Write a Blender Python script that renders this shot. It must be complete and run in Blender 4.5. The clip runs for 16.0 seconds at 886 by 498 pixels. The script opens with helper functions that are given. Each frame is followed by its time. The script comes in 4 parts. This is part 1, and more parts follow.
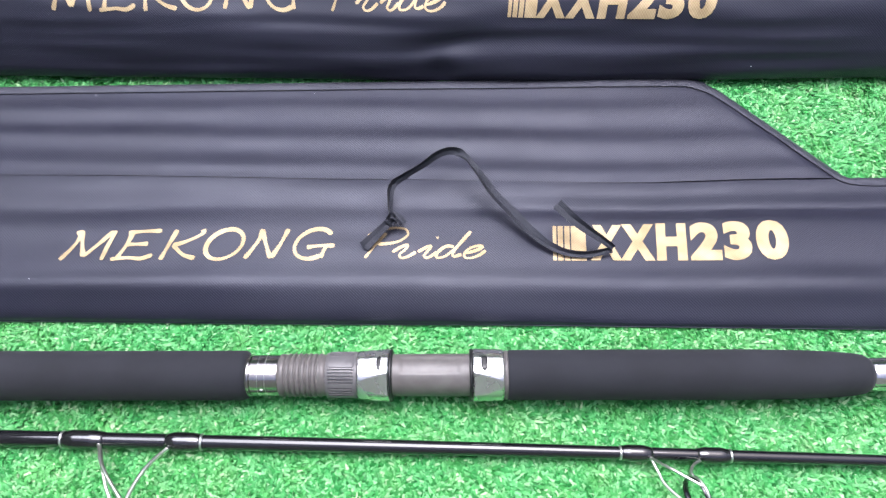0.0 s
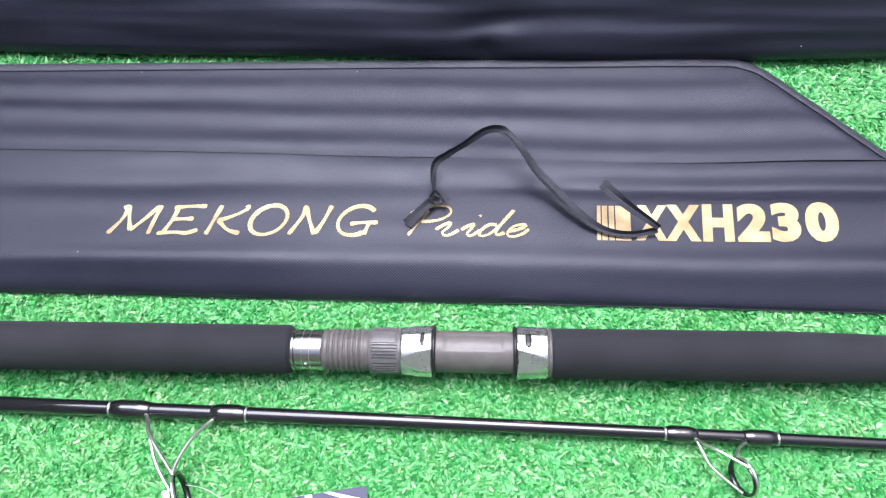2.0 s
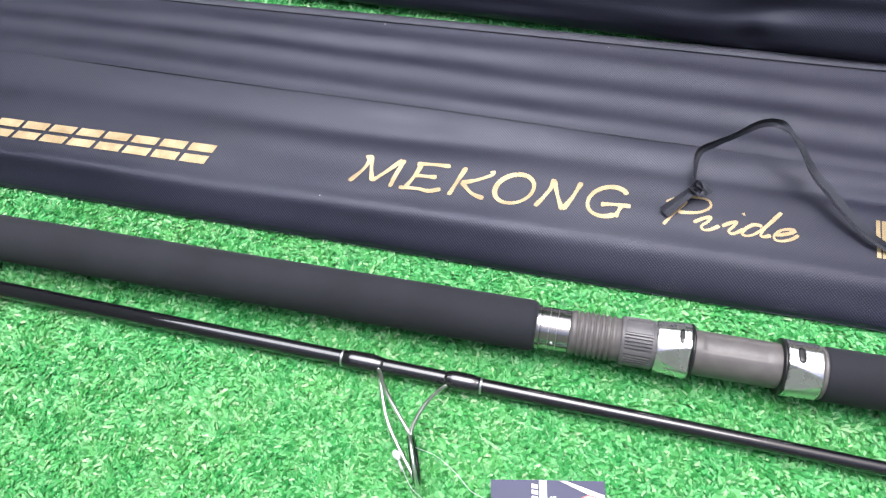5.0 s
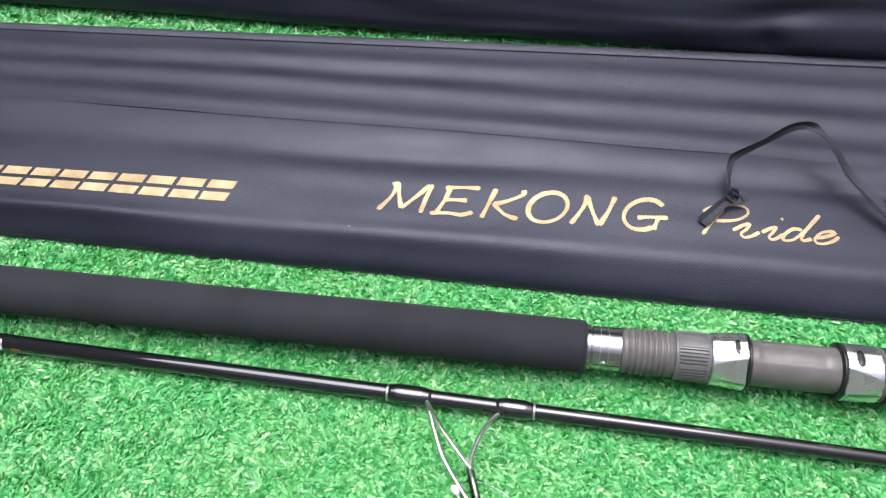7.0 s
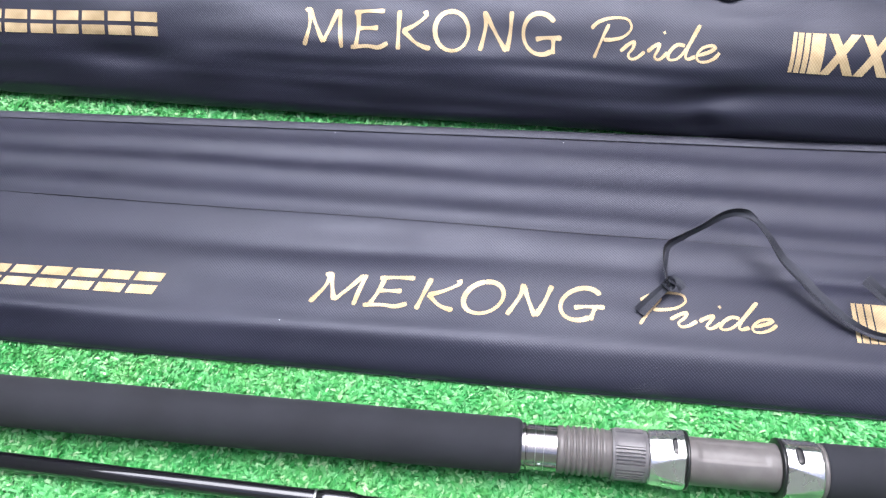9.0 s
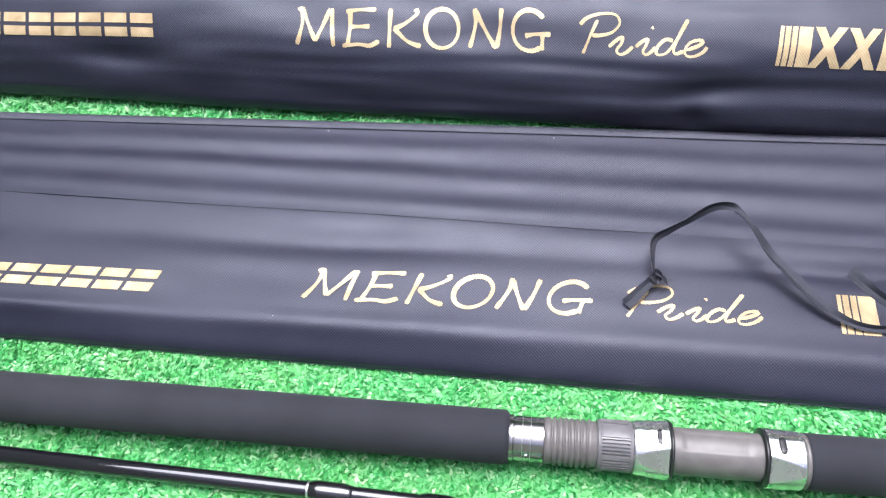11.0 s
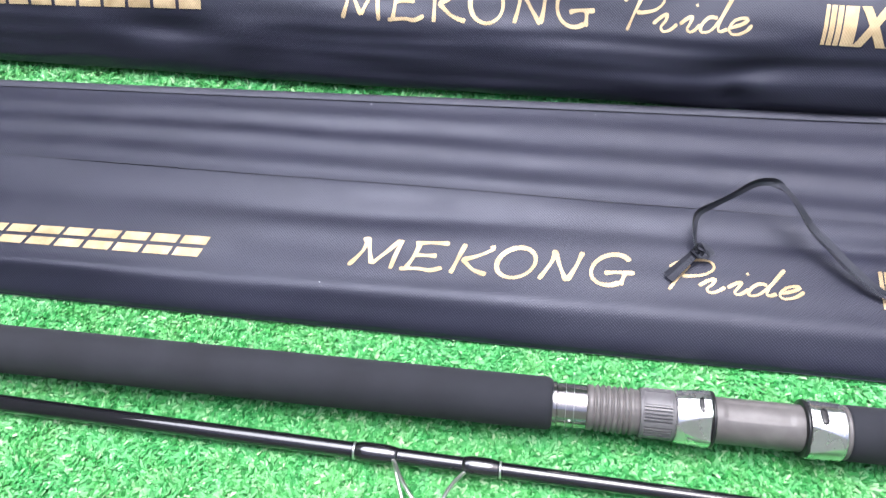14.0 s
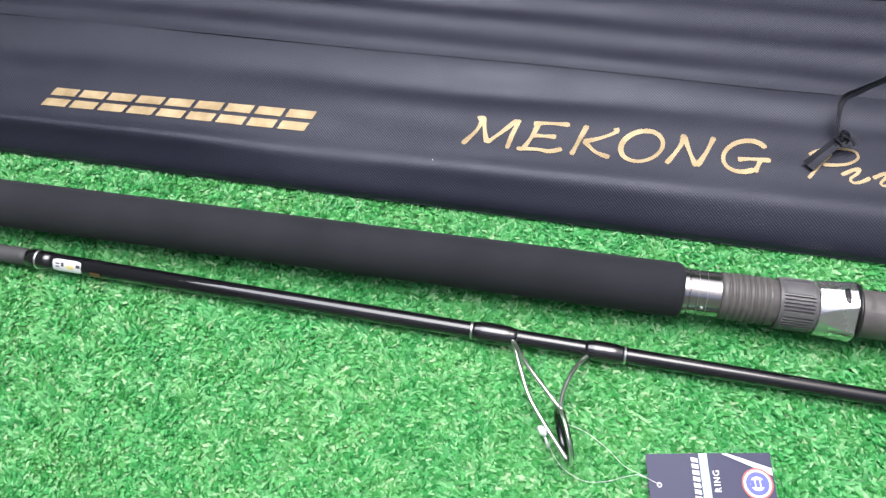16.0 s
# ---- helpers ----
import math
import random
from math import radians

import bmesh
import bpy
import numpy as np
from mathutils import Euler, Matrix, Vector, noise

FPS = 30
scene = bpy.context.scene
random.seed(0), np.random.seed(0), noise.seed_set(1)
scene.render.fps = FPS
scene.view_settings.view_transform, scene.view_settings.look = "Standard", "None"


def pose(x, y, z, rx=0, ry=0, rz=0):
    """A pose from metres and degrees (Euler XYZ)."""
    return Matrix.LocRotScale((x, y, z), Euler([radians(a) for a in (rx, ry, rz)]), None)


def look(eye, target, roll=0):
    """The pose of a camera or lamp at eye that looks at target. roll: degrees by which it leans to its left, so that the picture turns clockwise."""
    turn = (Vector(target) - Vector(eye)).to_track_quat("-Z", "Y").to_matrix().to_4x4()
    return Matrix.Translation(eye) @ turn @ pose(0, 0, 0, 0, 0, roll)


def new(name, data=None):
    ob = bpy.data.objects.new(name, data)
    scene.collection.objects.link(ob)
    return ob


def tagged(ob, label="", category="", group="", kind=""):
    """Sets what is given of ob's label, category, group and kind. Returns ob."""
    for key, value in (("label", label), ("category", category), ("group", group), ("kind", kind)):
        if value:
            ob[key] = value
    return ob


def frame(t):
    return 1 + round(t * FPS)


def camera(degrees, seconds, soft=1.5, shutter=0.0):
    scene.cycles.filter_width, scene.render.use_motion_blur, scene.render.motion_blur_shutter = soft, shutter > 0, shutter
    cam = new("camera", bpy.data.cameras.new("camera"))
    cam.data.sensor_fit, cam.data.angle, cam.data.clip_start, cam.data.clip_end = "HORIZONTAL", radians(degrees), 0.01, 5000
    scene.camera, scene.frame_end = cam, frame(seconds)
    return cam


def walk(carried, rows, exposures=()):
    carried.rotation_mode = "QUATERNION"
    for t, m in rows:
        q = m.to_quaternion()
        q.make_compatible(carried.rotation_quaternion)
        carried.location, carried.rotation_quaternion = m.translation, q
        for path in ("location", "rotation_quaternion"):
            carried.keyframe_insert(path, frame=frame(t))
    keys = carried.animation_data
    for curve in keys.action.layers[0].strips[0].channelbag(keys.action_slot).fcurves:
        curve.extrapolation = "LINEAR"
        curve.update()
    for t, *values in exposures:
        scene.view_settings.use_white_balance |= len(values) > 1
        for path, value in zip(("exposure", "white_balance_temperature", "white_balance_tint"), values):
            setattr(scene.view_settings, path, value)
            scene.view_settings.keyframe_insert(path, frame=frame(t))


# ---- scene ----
cam = camera(62.0, 16.0, soft=1.3, shutter=0.6)
PATH = [
    (0, (0.06654, -0.02224, 0.45937), (0.04913, 0.43823, -0.42813), -2.44),
    (0.5, (0.06404, -0.02851, 0.46133), (0.02827, 0.44049, -0.42115), -4.98),
    (1, (0.05463, -0.03144, 0.46055), (0.00824, 0.43733, -0.42154), -5.06),
    (1.5, (0.04979, -0.03188, 0.45534), (0.00653, 0.42052, -0.43543), -4.15),
    (2, (0.05389, -0.02939, 0.45502), (0.00348, 0.41899, -0.43740), -5.48),
    (2.5, (0.05709, -0.03210, 0.45673), (-0.00477, 0.41750, -0.43436), -7.07),
    (3, (0.05784, -0.03360, 0.45382), (0.00482, 0.42177, -0.43490), -6.56),
    (3.5, (0.05629, -0.03326, 0.45498), (-0.00419, 0.41761, -0.43555), -6.88),
    (4, (0.03744, -0.03748, 0.45257), (-0.03952, 0.40975, -0.43853), -7.11),
    (4.5, (-0.06239, -0.05695, 0.43560), (-0.21743, 0.40158, -0.43945), -8.47),
    (4.7, (-0.05081, -0.04235, 0.43515), (-0.21453, 0.38446, -0.45424), -10.24),
    (6.8, (-0.09686, -0.03491, 0.43161), (-0.21935, 0.41691, -0.45205), -8.90),
    (7, (-0.09393, -0.03724, 0.43065), (-0.22531, 0.41714, -0.45042), -9.76),
    (7.5, (-0.08556, -0.02773, 0.43228), (-0.20525, 0.42340, -0.45211), -9.55),
    (8, (-0.08274, -0.01028, 0.44338), (-0.20343, 0.45651, -0.43272), -9.09),
    (8.5, (-0.07021, -0.01369, 0.44052), (-0.20436, 0.51516, -0.39753), -8.28),
    (8.7, (-0.06982, -0.00672, 0.43056), (-0.17581, 0.51768, -0.41430), -6.52),
    (10.8, (-0.05598, -0.00742, 0.43465), (-0.18136, 0.50262, -0.41632), -8.72),
    (11, (-0.05597, -0.00870, 0.43598), (-0.17442, 0.50343, -0.41473), -8.40),
    (11.5, (-0.04922, -0.00976, 0.43506), (-0.17264, 0.50292, -0.41460), -9.08),
    (12, (-0.03927, -0.01177, 0.43184), (-0.15012, 0.49950, -0.42040), -8.05),
    (12.5, (-0.03242, -0.01034, 0.43442), (-0.13802, 0.49429, -0.42243), -9.06),
    (13, (-0.04165, -0.01541, 0.44128), (-0.14658, 0.50130, -0.40843), -8.70),
    (13.5, (-0.06848, -0.02332, 0.44173), (-0.19519, 0.48696, -0.40889), -8.75),
    (14, (-0.07379, -0.02546, 0.43830), (-0.21017, 0.47164, -0.41861), -9.30),
    (14.5, (-0.09146, -0.04340, 0.42526), (-0.23872, 0.44946, -0.43230), -10.16),
    (15, (-0.12685, -0.05745, 0.41651), (-0.31313, 0.40546, -0.45011), -11.96),
    (15.5, (-0.12539, -0.05474, 0.40683), (-0.28494, 0.35337, -0.49205), -11.66),
    (16, (-0.12723, -0.05056, 0.41167), (-0.29638, 0.35366, -0.48722), -13.65),
]
EXPOSURES = [(0, 0.9, 5800, 16), (4, 0.9, 5800, 14), (4.5, 0.84, 5900, 12), (7, 0.63, 6000, 12), (8.5, 0.92, 5850, 14), (11, 1.16, 5800, 14), (12.5, 1.17, 5800, 14), (14.5, 1.08, 5800, 14), (15, 0.88, 5900, 13), (15.5, 0.58, 6000, 11), (16, 0.46, 6000, 11)]
walk(cam, [(t, look(eye, target, roll)) for t, eye, target, roll in PATH], EXPOSURES)

# ---- light ----
world = bpy.data.worlds.new("overcast_sky")
scene.world = world
world.use_nodes = True
wn = world.node_tree.nodes
wl = world.node_tree.links
sky = wn.new("ShaderNodeTexSky")
sky.sky_type = "NISHITA"
sky.sun_disc = False
sky.sun_elevation = radians(76)
sky.sun_rotation = radians(10)
sky.air_density, sky.dust_density, sky.ozone_density = 0.7, 7.0, 0.3
wl.new(sky.outputs[0], wn["Background"].inputs[0])
wn["Background"].inputs[1].default_value = 0.15
sun = new("sun", bpy.data.lights.new("sun", "SUN"))
sun.data.energy, sun.data.angle, sun.data.color = 2.3, radians(46), (1.0, 0.985, 0.97)
sun.matrix_world = look((-0.3, 0.7, 2.2), (0, 0.15, 0))


# ---- materials ----
def material(name, rough=0.5, metal=0.0, spec=0.5):
    m = bpy.data.materials.new(name)
    m.use_nodes = True
    n, l = m.node_tree.nodes, m.node_tree.links
    b = n["Principled BSDF"]
    b.inputs["Roughness"].default_value = rough
    b.inputs["Metallic"].default_value = metal
    b.inputs["Specular IOR Level"].default_value = spec
    return m, n, l, b


def coords(n):
    return n.new("ShaderNodeTexCoord").outputs["Object"]


def noise_tex(n, l, vec, scale, detail=3.0, rough=0.55):
    t = n.new("ShaderNodeTexNoise")
    t.inputs["Scale"].default_value = scale
    t.inputs["Detail"].default_value = detail
    t.inputs["Roughness"].default_value = rough
    l.new(vec, t.inputs["Vector"])
    return t.outputs["Fac"]


def ramp(n, l, fac, stops):
    r = n.new("ShaderNodeValToRGB")
    e = r.color_ramp.elements
    while len(e) < len(stops):
        e.new(0.5)
    for k, (pos, col) in zip(e, stops):
        k.position, k.color = pos, (*col, 1)
    l.new(fac, r.inputs["Fac"])
    return r.outputs["Color"]


def span(n, l, fac, a, b, lo=0.0, hi=1.0):
    r = n.new("ShaderNodeMapRange")
    for key, v in zip(("From Min", "From Max", "To Min", "To Max"), (lo, hi, a, b)):
        r.inputs[key].default_value = v
    l.new(fac, r.inputs["Value"])
    return r.outputs["Result"]


def math_node(n, l, op, a, b):
    t = n.new("ShaderNodeMath")
    t.operation = op
    for i, v in enumerate((a, b)):
        if isinstance(v, (int, float)):
            t.inputs[i].default_value = v
        else:
            l.new(v, t.inputs[i])
    return t.outputs[0]


def bump(n, l, b, height, strength, distance):
    t = n.new("ShaderNodeBump")
    t.inputs["Strength"].default_value = strength
    t.inputs["Distance"].default_value = distance
    l.new(height, t.inputs["Height"])
    l.new(t.outputs[0], b.inputs["Normal"])


def weave(n, l, vec, pitch):
    """A basket weave: staggered dots, one pitch apart along each row."""
    sep = n.new("ShaderNodeSeparateXYZ")
    l.new(vec, sep.inputs[0])
    k = 2 * math.pi / pitch
    su = math_node(n, l, "SINE", math_node(n, l, "MULTIPLY", sep.outputs[0], k), 0.0)
    sv = math_node(n, l, "SINE", math_node(n, l, "MULTIPLY", sep.outputs[1], k), 0.0)
    return math_node(n, l, "MULTIPLY", su, sv)


def cloth(name, dark, light, rough=0.5, pitch=0.0016, sheen=0.25, depth=0.00012, laid=False, spec=0.5):
    m, n, l, b = material(name, rough, 0.0, spec)
    vec = n.new("ShaderNodeTexCoord").outputs["UV"] if laid else coords(n)
    big = noise_tex(n, l, vec, 9.0, 4.0)
    w = weave(n, l, vec, pitch)
    mix = math_node(n, l, "ADD", math_node(n, l, "MULTIPLY", big, 0.5), span(n, l, w, 0.0, 0.5, -1.0, 1.0))
    l.new(ramp(n, l, mix, ((0.2, dark), (0.8, light))), b.inputs["Base Color"])
    fine = noise_tex(n, l, vec, 900.0, 2.0)
    h = math_node(n, l, "ADD", w, math_node(n, l, "MULTIPLY", fine, 0.8))
    bump(n, l, b, h, 0.7, depth)
    l.new(span(n, l, noise_tex(n, l, vec, 30.0), rough - 0.05, rough + 0.08, 0.3, 0.7), b.inputs["Roughness"])
    b.inputs["Specular Tint"].default_value = (0.84, 0.88, 1.0, 1)
    b.inputs["Sheen Weight"].default_value = sheen
    b.inputs["Sheen Roughness"].default_value = 0.4
    return m


bag_cloth = cloth("bag_cloth", (0.0064, 0.0066, 0.0125), (0.0180, 0.0185, 0.0345), 0.40, 0.0020, 0.10, 0.00010, True, 0.47)
binding_cloth = cloth("binding_cloth", (0.016, 0.0162, 0.024), (0.032, 0.0325, 0.046), 0.44, 0.0011, 0.15, 0.0001, False, 0.5)
tape_cloth = cloth("tape_cloth", (0.007, 0.0075, 0.011), (0.020, 0.021, 0.029), 0.44, 0.0009, 0.10, 0.00012, False, 0.5)
thread_black, _n, _l, _b = material("thread_black", 0.8)
_b.inputs["Base Color"].default_value = (0.004, 0.004, 0.005, 1)


def gold_print():
    m, n, l, b = material("gold_print", 0.42, 0.4, 0.4)
    vec = coords(n)
    big = noise_tex(n, l, vec, 60.0, 3.0)
    w = weave(n, l, vec, 0.0020)
    tone = math_node(n, l, "ADD", big, math_node(n, l, "MULTIPLY", w, 0.12))
    l.new(ramp(n, l, tone, ((0.25, (0.30, 0.22, 0.11)), (0.75, (0.56, 0.44, 0.26)))), b.inputs["Base Color"])
    worn = noise_tex(n, l, vec, 420.0, 2.0)
    bump(n, l, b, math_node(n, l, "ADD", w, worn), 0.6, 0.00009)
    l.new(span(n, l, worn, 0.42, 0.65, 0.3, 0.7), b.inputs["Roughness"])
    return m


gold = gold_print()


def foam():
    m, n, l, b = material("eva_foam", 0.85, 0.0, 0.3)
    vec = coords(n)
    big = noise_tex(n, l, vec, 25.0, 4.0)
    l.new(ramp(n, l, big, ((0.3, (0.0125, 0.0135, 0.0175)), (0.7, (0.0195, 0.021, 0.027)))), b.inputs["Base Color"])
    bump(n, l, b, noise_tex(n, l, vec, 1500.0, 3.0, 0.7), 0.5, 0.0002)
    b.inputs["Sheen Weight"].default_value = 0.05
    return m


eva = foam()


def metal_mat(name, col, rough, wear=0.06):
    m, n, l, b = material(name, rough, 1.0)
    vec = coords(n)
    f = noise_tex(n, l, vec, 220.0, 4.0)
    l.new(ramp(n, l, f, ((0.25, tuple(c * 0.9 for c in col)), (0.75, col))), b.inputs["Base Color"])
    l.new(span(n, l, noise_tex(n, l, vec, 90.0), rough, rough + wear, 0.35, 0.65), b.inputs["Roughness"])
    return m


satin = metal_mat("satin_aluminium", (0.86, 0.85, 0.83), 0.24)
sleeve_steel = metal_mat("sleeve_steel", (0.46, 0.44, 0.42), 0.14, 0.06)
chrome = metal_mat("polished_steel", (0.74, 0.72, 0.7), 0.07, 0.05)
wire_steel = metal_mat("guide_steel", (0.86, 0.85, 0.8), 0.32)
gunmetal_ring = metal_mat("dark_ring", (0.1, 0.1, 0.105), 0.18)


def painted(name, dark, light, rough, spec=0.5, coat=0.0, grain=300.0, relief=0.00003):
    m, n, l, b = material(name, rough, 0.0, spec)
    vec = coords(n)
    l.new(ramp(n, l, noise_tex(n, l, vec, grain / 8, 4.0), ((0.3, dark), (0.7, light))), b.inputs["Base Color"])
    bump(n, l, b, noise_tex(n, l, vec, grain, 3.0), 0.4, relief)
    b.inputs["Coat Weight"].default_value = coat
    b.inputs["Coat Roughness"].default_value = 0.05
    return m


graphite = painted("graphite_seat", (0.09, 0.083, 0.08), (0.125, 0.117, 0.113), 0.42, 0.5, 0.0, 900.0)
nut_grey = painted("nut_grey", (0.09, 0.087, 0.09), (0.13, 0.126, 0.13), 0.4, 0.5, 0.0, 900.0)
black_plastic = painted("black_plastic", (0.01, 0.01, 0.011), (0.016, 0.016, 0.017), 0.35)
gloss_black = painted("gloss_black", (0.006, 0.006, 0.008), (0.010, 0.010, 0.012), 0.08, 0.25, 1.0, 60.0, 0.00001)
wrap_black = painted("wrap_black", (0.006, 0.006, 0.007), (0.012, 0.012, 0.013), 0.14, 0.5, 1.0, 500.0, 0.00006)
ferrule_grey = painted("ferrule_grey", (0.045, 0.045, 0.047), (0.07, 0.07, 0.072), 0.6, 0.5, 0.0, 700.0)
silver_thread = metal_mat("silver_thread", (0.75, 0.75, 0.74), 0.35)
white_film = painted("white_film", (0.62, 0.64, 0.66), (0.75, 0.76, 0.77), 0.25)
orange_mark = painted("orange_mark", (0.10, 0.05, 0.018), (0.18, 0.09, 0.03), 0.4)
print_yellow = painted("print_yellow", (0.6, 0.5, 0.15), (0.7, 0.6, 0.22), 0.3)
card_navy = painted("card_navy", (0.034, 0.036, 0.082), (0.044, 0.046, 0.1), 0.5, 0.35, 0.0, 120.0)
card_white = painted("card_white", (0.7, 0.7, 0.72), (0.8, 0.8, 0.8), 0.35)
card_cyan = painted("card_cyan", (0.3, 0.55, 0.62), (0.45, 0.7, 0.75), 0.3)
card_red = painted("card_red", (0.55, 0.08, 0.06), (0.65, 0.12, 0.09), 0.3)
card_blue = painted("card_blue", (0.06, 0.08, 0.4), (0.1, 0.12, 0.5), 0.3)
nylon = painted("nylon", (0.7, 0.72, 0.72), (0.82, 0.84, 0.84), 0.25)
lint_white = painted("lint_white", (0.6, 0.6, 0.6), (0.75, 0.75, 0.75), 0.8)


def turf():
    m, n, l, b = material("turf_blade", 0.46, 0.0, 0.4)
    g = n.new("ShaderNodeNewGeometry").outputs["Random Per Island"]
    vec = coords(n)
    # tufts of fresher and of yellower, bleached yarn
    tuft = noise_tex(n, l, vec, 55.0, 3.0, 0.6)
    wide = noise_tex(n, l, vec, 9.0, 2.0)
    fresh = ramp(n, l, g, ((0.0, (0.014, 0.158, 0.028)), (0.25, (0.037, 0.270, 0.058)), (0.6, (0.076, 0.372, 0.101)), (0.88, (0.143, 0.465, 0.162)), (1.0, (0.306, 0.558, 0.271))))
    faded = ramp(n, l, g, ((0.0, (0.029, 0.195, 0.033)), (0.25, (0.067, 0.307, 0.068)), (0.6, (0.122, 0.409, 0.118)), (0.88, (0.204, 0.493, 0.192)), (1.0, (0.408, 0.586, 0.323))))
    mix = n.new("ShaderNodeMix")
    mix.data_type = "RGBA"
    l.new(span(n, l, math_node(n, l, "ADD", tuft, math_node(n, l, "MULTIPLY", wide, 0.6)), 0.0, 1.0, 0.68, 0.98), mix.inputs["Factor"])
    l.new(fresh, mix.inputs[6])
    l.new(faded, mix.inputs[7])
    l.new(mix.outputs[2], b.inputs["Base Color"])
    return m


blade_mat = turf()


def mat_base():
    m, n, l, b = material("turf_backing", 0.8, 0.0, 0.2)
    vec = coords(n)
    f = noise_tex(n, l, vec, 260.0, 4.0, 0.7)
    l.new(ramp(n, l, f, ((0.3, (0.028, 0.18, 0.034)), (0.5, (0.08, 0.34, 0.085)), (0.72, (0.16, 0.47, 0.155)))), b.inputs["Base Color"])
    bump(n, l, b, f, 1.0, 0.004)
    return m


backing = mat_base()


# ---- builders ----
def mesh_ob(name, bm, mat, parent=None, label="", smooth=True):
    me = bpy.data.meshes.new(name)
    bmesh.ops.recalc_face_normals(bm, faces=bm.faces)
    bm.to_mesh(me)
    bm.free()
    me.materials.append(mat)
    for p in me.polygons:
        p.use_smooth = smooth
    ob = new(name, me)
    if parent is not None:
        ob.parent = parent
        ob.matrix_parent_inverse = parent.matrix_world.inverted()
    if label:
        tagged(ob, label)
    return ob


part = mesh_ob


def thing(name, at, label, category, group=""):
    e = new(name)
    e.empty_display_size = 0.02
    e.matrix_world = pose(*at)
    bpy.context.view_layer.update()
    return tagged(e, label, category, group)


def smooth_line(pts, per=6, closed=False):
    """Catmull-Rom through pts."""
    p = [Vector(q) for q in pts]
    out, n = [], len(p)
    for i in range(n if closed else n - 1):
        a, b, c, d = (p[(i + k) % n] if closed else p[min(max(i + k, 0), n - 1)] for k in (-1, 0, 1, 2))
        for j in range(per):
            t = j / per
            out.append(0.5 * (2 * b + (c - a) * t + (2 * a - 5 * b + 4 * c - d) * t * t + (3 * b - a - 3 * c + d) * t ** 3))
    if not closed:
        out.append(p[-1])
    return out


def skin(bm, rings, closed_ring=True, caps=True):
    vs = [[bm.verts.new(q) for q in r] for r in rings]
    n = len(vs[0])
    for a, b in zip(vs, vs[1:]):
        for i in range(n if closed_ring else n - 1):
            j = (i + 1) % n
            bm.faces.new((a[i], a[j], b[j], b[i]))
    if caps and closed_ring:
        bm.faces.new(vs[0])
        bm.faces.new(vs[-1])
    return vs


def tube(pts, radius, n=10, closed=False):
    bm = bmesh.new()
    rings, up = [], Vector((0, 0, 1))
    m = len(pts)
    for i, p in enumerate(pts):
        d = (pts[(i + 1) % m] - pts[i - 1]) if closed else (pts[min(i + 1, m - 1)] - pts[max(i - 1, 0)])
        d.normalize()
        s = d.cross(up)
        s = s.normalized() if s.length > 1e-4 else Vector((1, 0, 0))
        u = s.cross(d)
        r = radius(i / (m - 1)) if callable(radius) else radius
        rings.append([p + (s * math.cos(a) + u * math.sin(a)) * r for a in (2 * math.pi * k / n for k in range(n))])
    if closed:
        rings.append(rings[0])
        skin(bm, rings, caps=False)
        bmesh.ops.remove_doubles(bm, verts=bm.verts, dist=1e-7)
    else:
        skin(bm, rings)
    return bm


def lathe(axis, profile, n=48, shape=None):
    """profile: (x, radius) along axis(x) -> centre. shape(x, angle): a factor on the radius."""
    bm = bmesh.new()
    rings = []
    for x, r in profile:
        c = axis(x)
        rings.append([c + Vector((0, math.cos(a), math.sin(a))) * r * (shape(x, a) if shape else 1.0) for a in (2 * math.pi * k / n for k in range(n))])
    skin(bm, rings)
    return bm


def smoothstep(a, b, x):
    t = min(max((x - a) / (b - a), 0.0), 1.0)
    return t * t * (3 - 2 * t)


def curve_lin(table, q, k):
    """Smooth interpolation of column k in a short table, by its first column."""
    q = min(max(q, table[0][0]), table[-1][0])
    for i in range(len(table) - 1):
        if q <= table[i + 1][0]:
            break
    p = [table[min(max(i + j, 0), len(table) - 1)] for j in (-1, 0, 1, 2)]
    h = p[2][0] - p[1][0]
    t = (q - p[1][0]) / h
    m1 = (p[2][k] - p[0][k]) / max(p[2][0] - p[0][0], 1e-6) * h
    m2 = (p[3][k] - p[1][k]) / max(p[3][0] - p[1][0], 1e-6) * h
    return (2 * t ** 3 - 3 * t ** 2 + 1) * p[1][k] + (t ** 3 - 2 * t ** 2 + t) * m1 + (-2 * t ** 3 + 3 * t ** 2) * p[2][k] + (t ** 3 - t ** 2) * m2


def curve_at(table, x):
    return curve_lin(table, x, 1)


# ---- the lying bag: its surface ----
LOW_FRONT, LOW_SEAM, LOW_BACK = 0.159, 0.2665, 0.363


def low_back(x):
    return LOW_SEAM + 0.0008 + (LOW_BACK - LOW_SEAM) * min(1.0, max(0.0, (0.351 - x) / 0.092)) if x > 0.259 else LOW_BACK


LOW_PROFILE = ((0.159, 0.0), (0.1605, 0.0042), (0.165, 0.0082), (0.172, 0.0118), (0.182, 0.0150), (0.194, 0.0168), (0.206, 0.0168), (0.222, 0.0153), (0.240, 0.0137), (0.255, 0.0132), (0.2665, 0.0128))


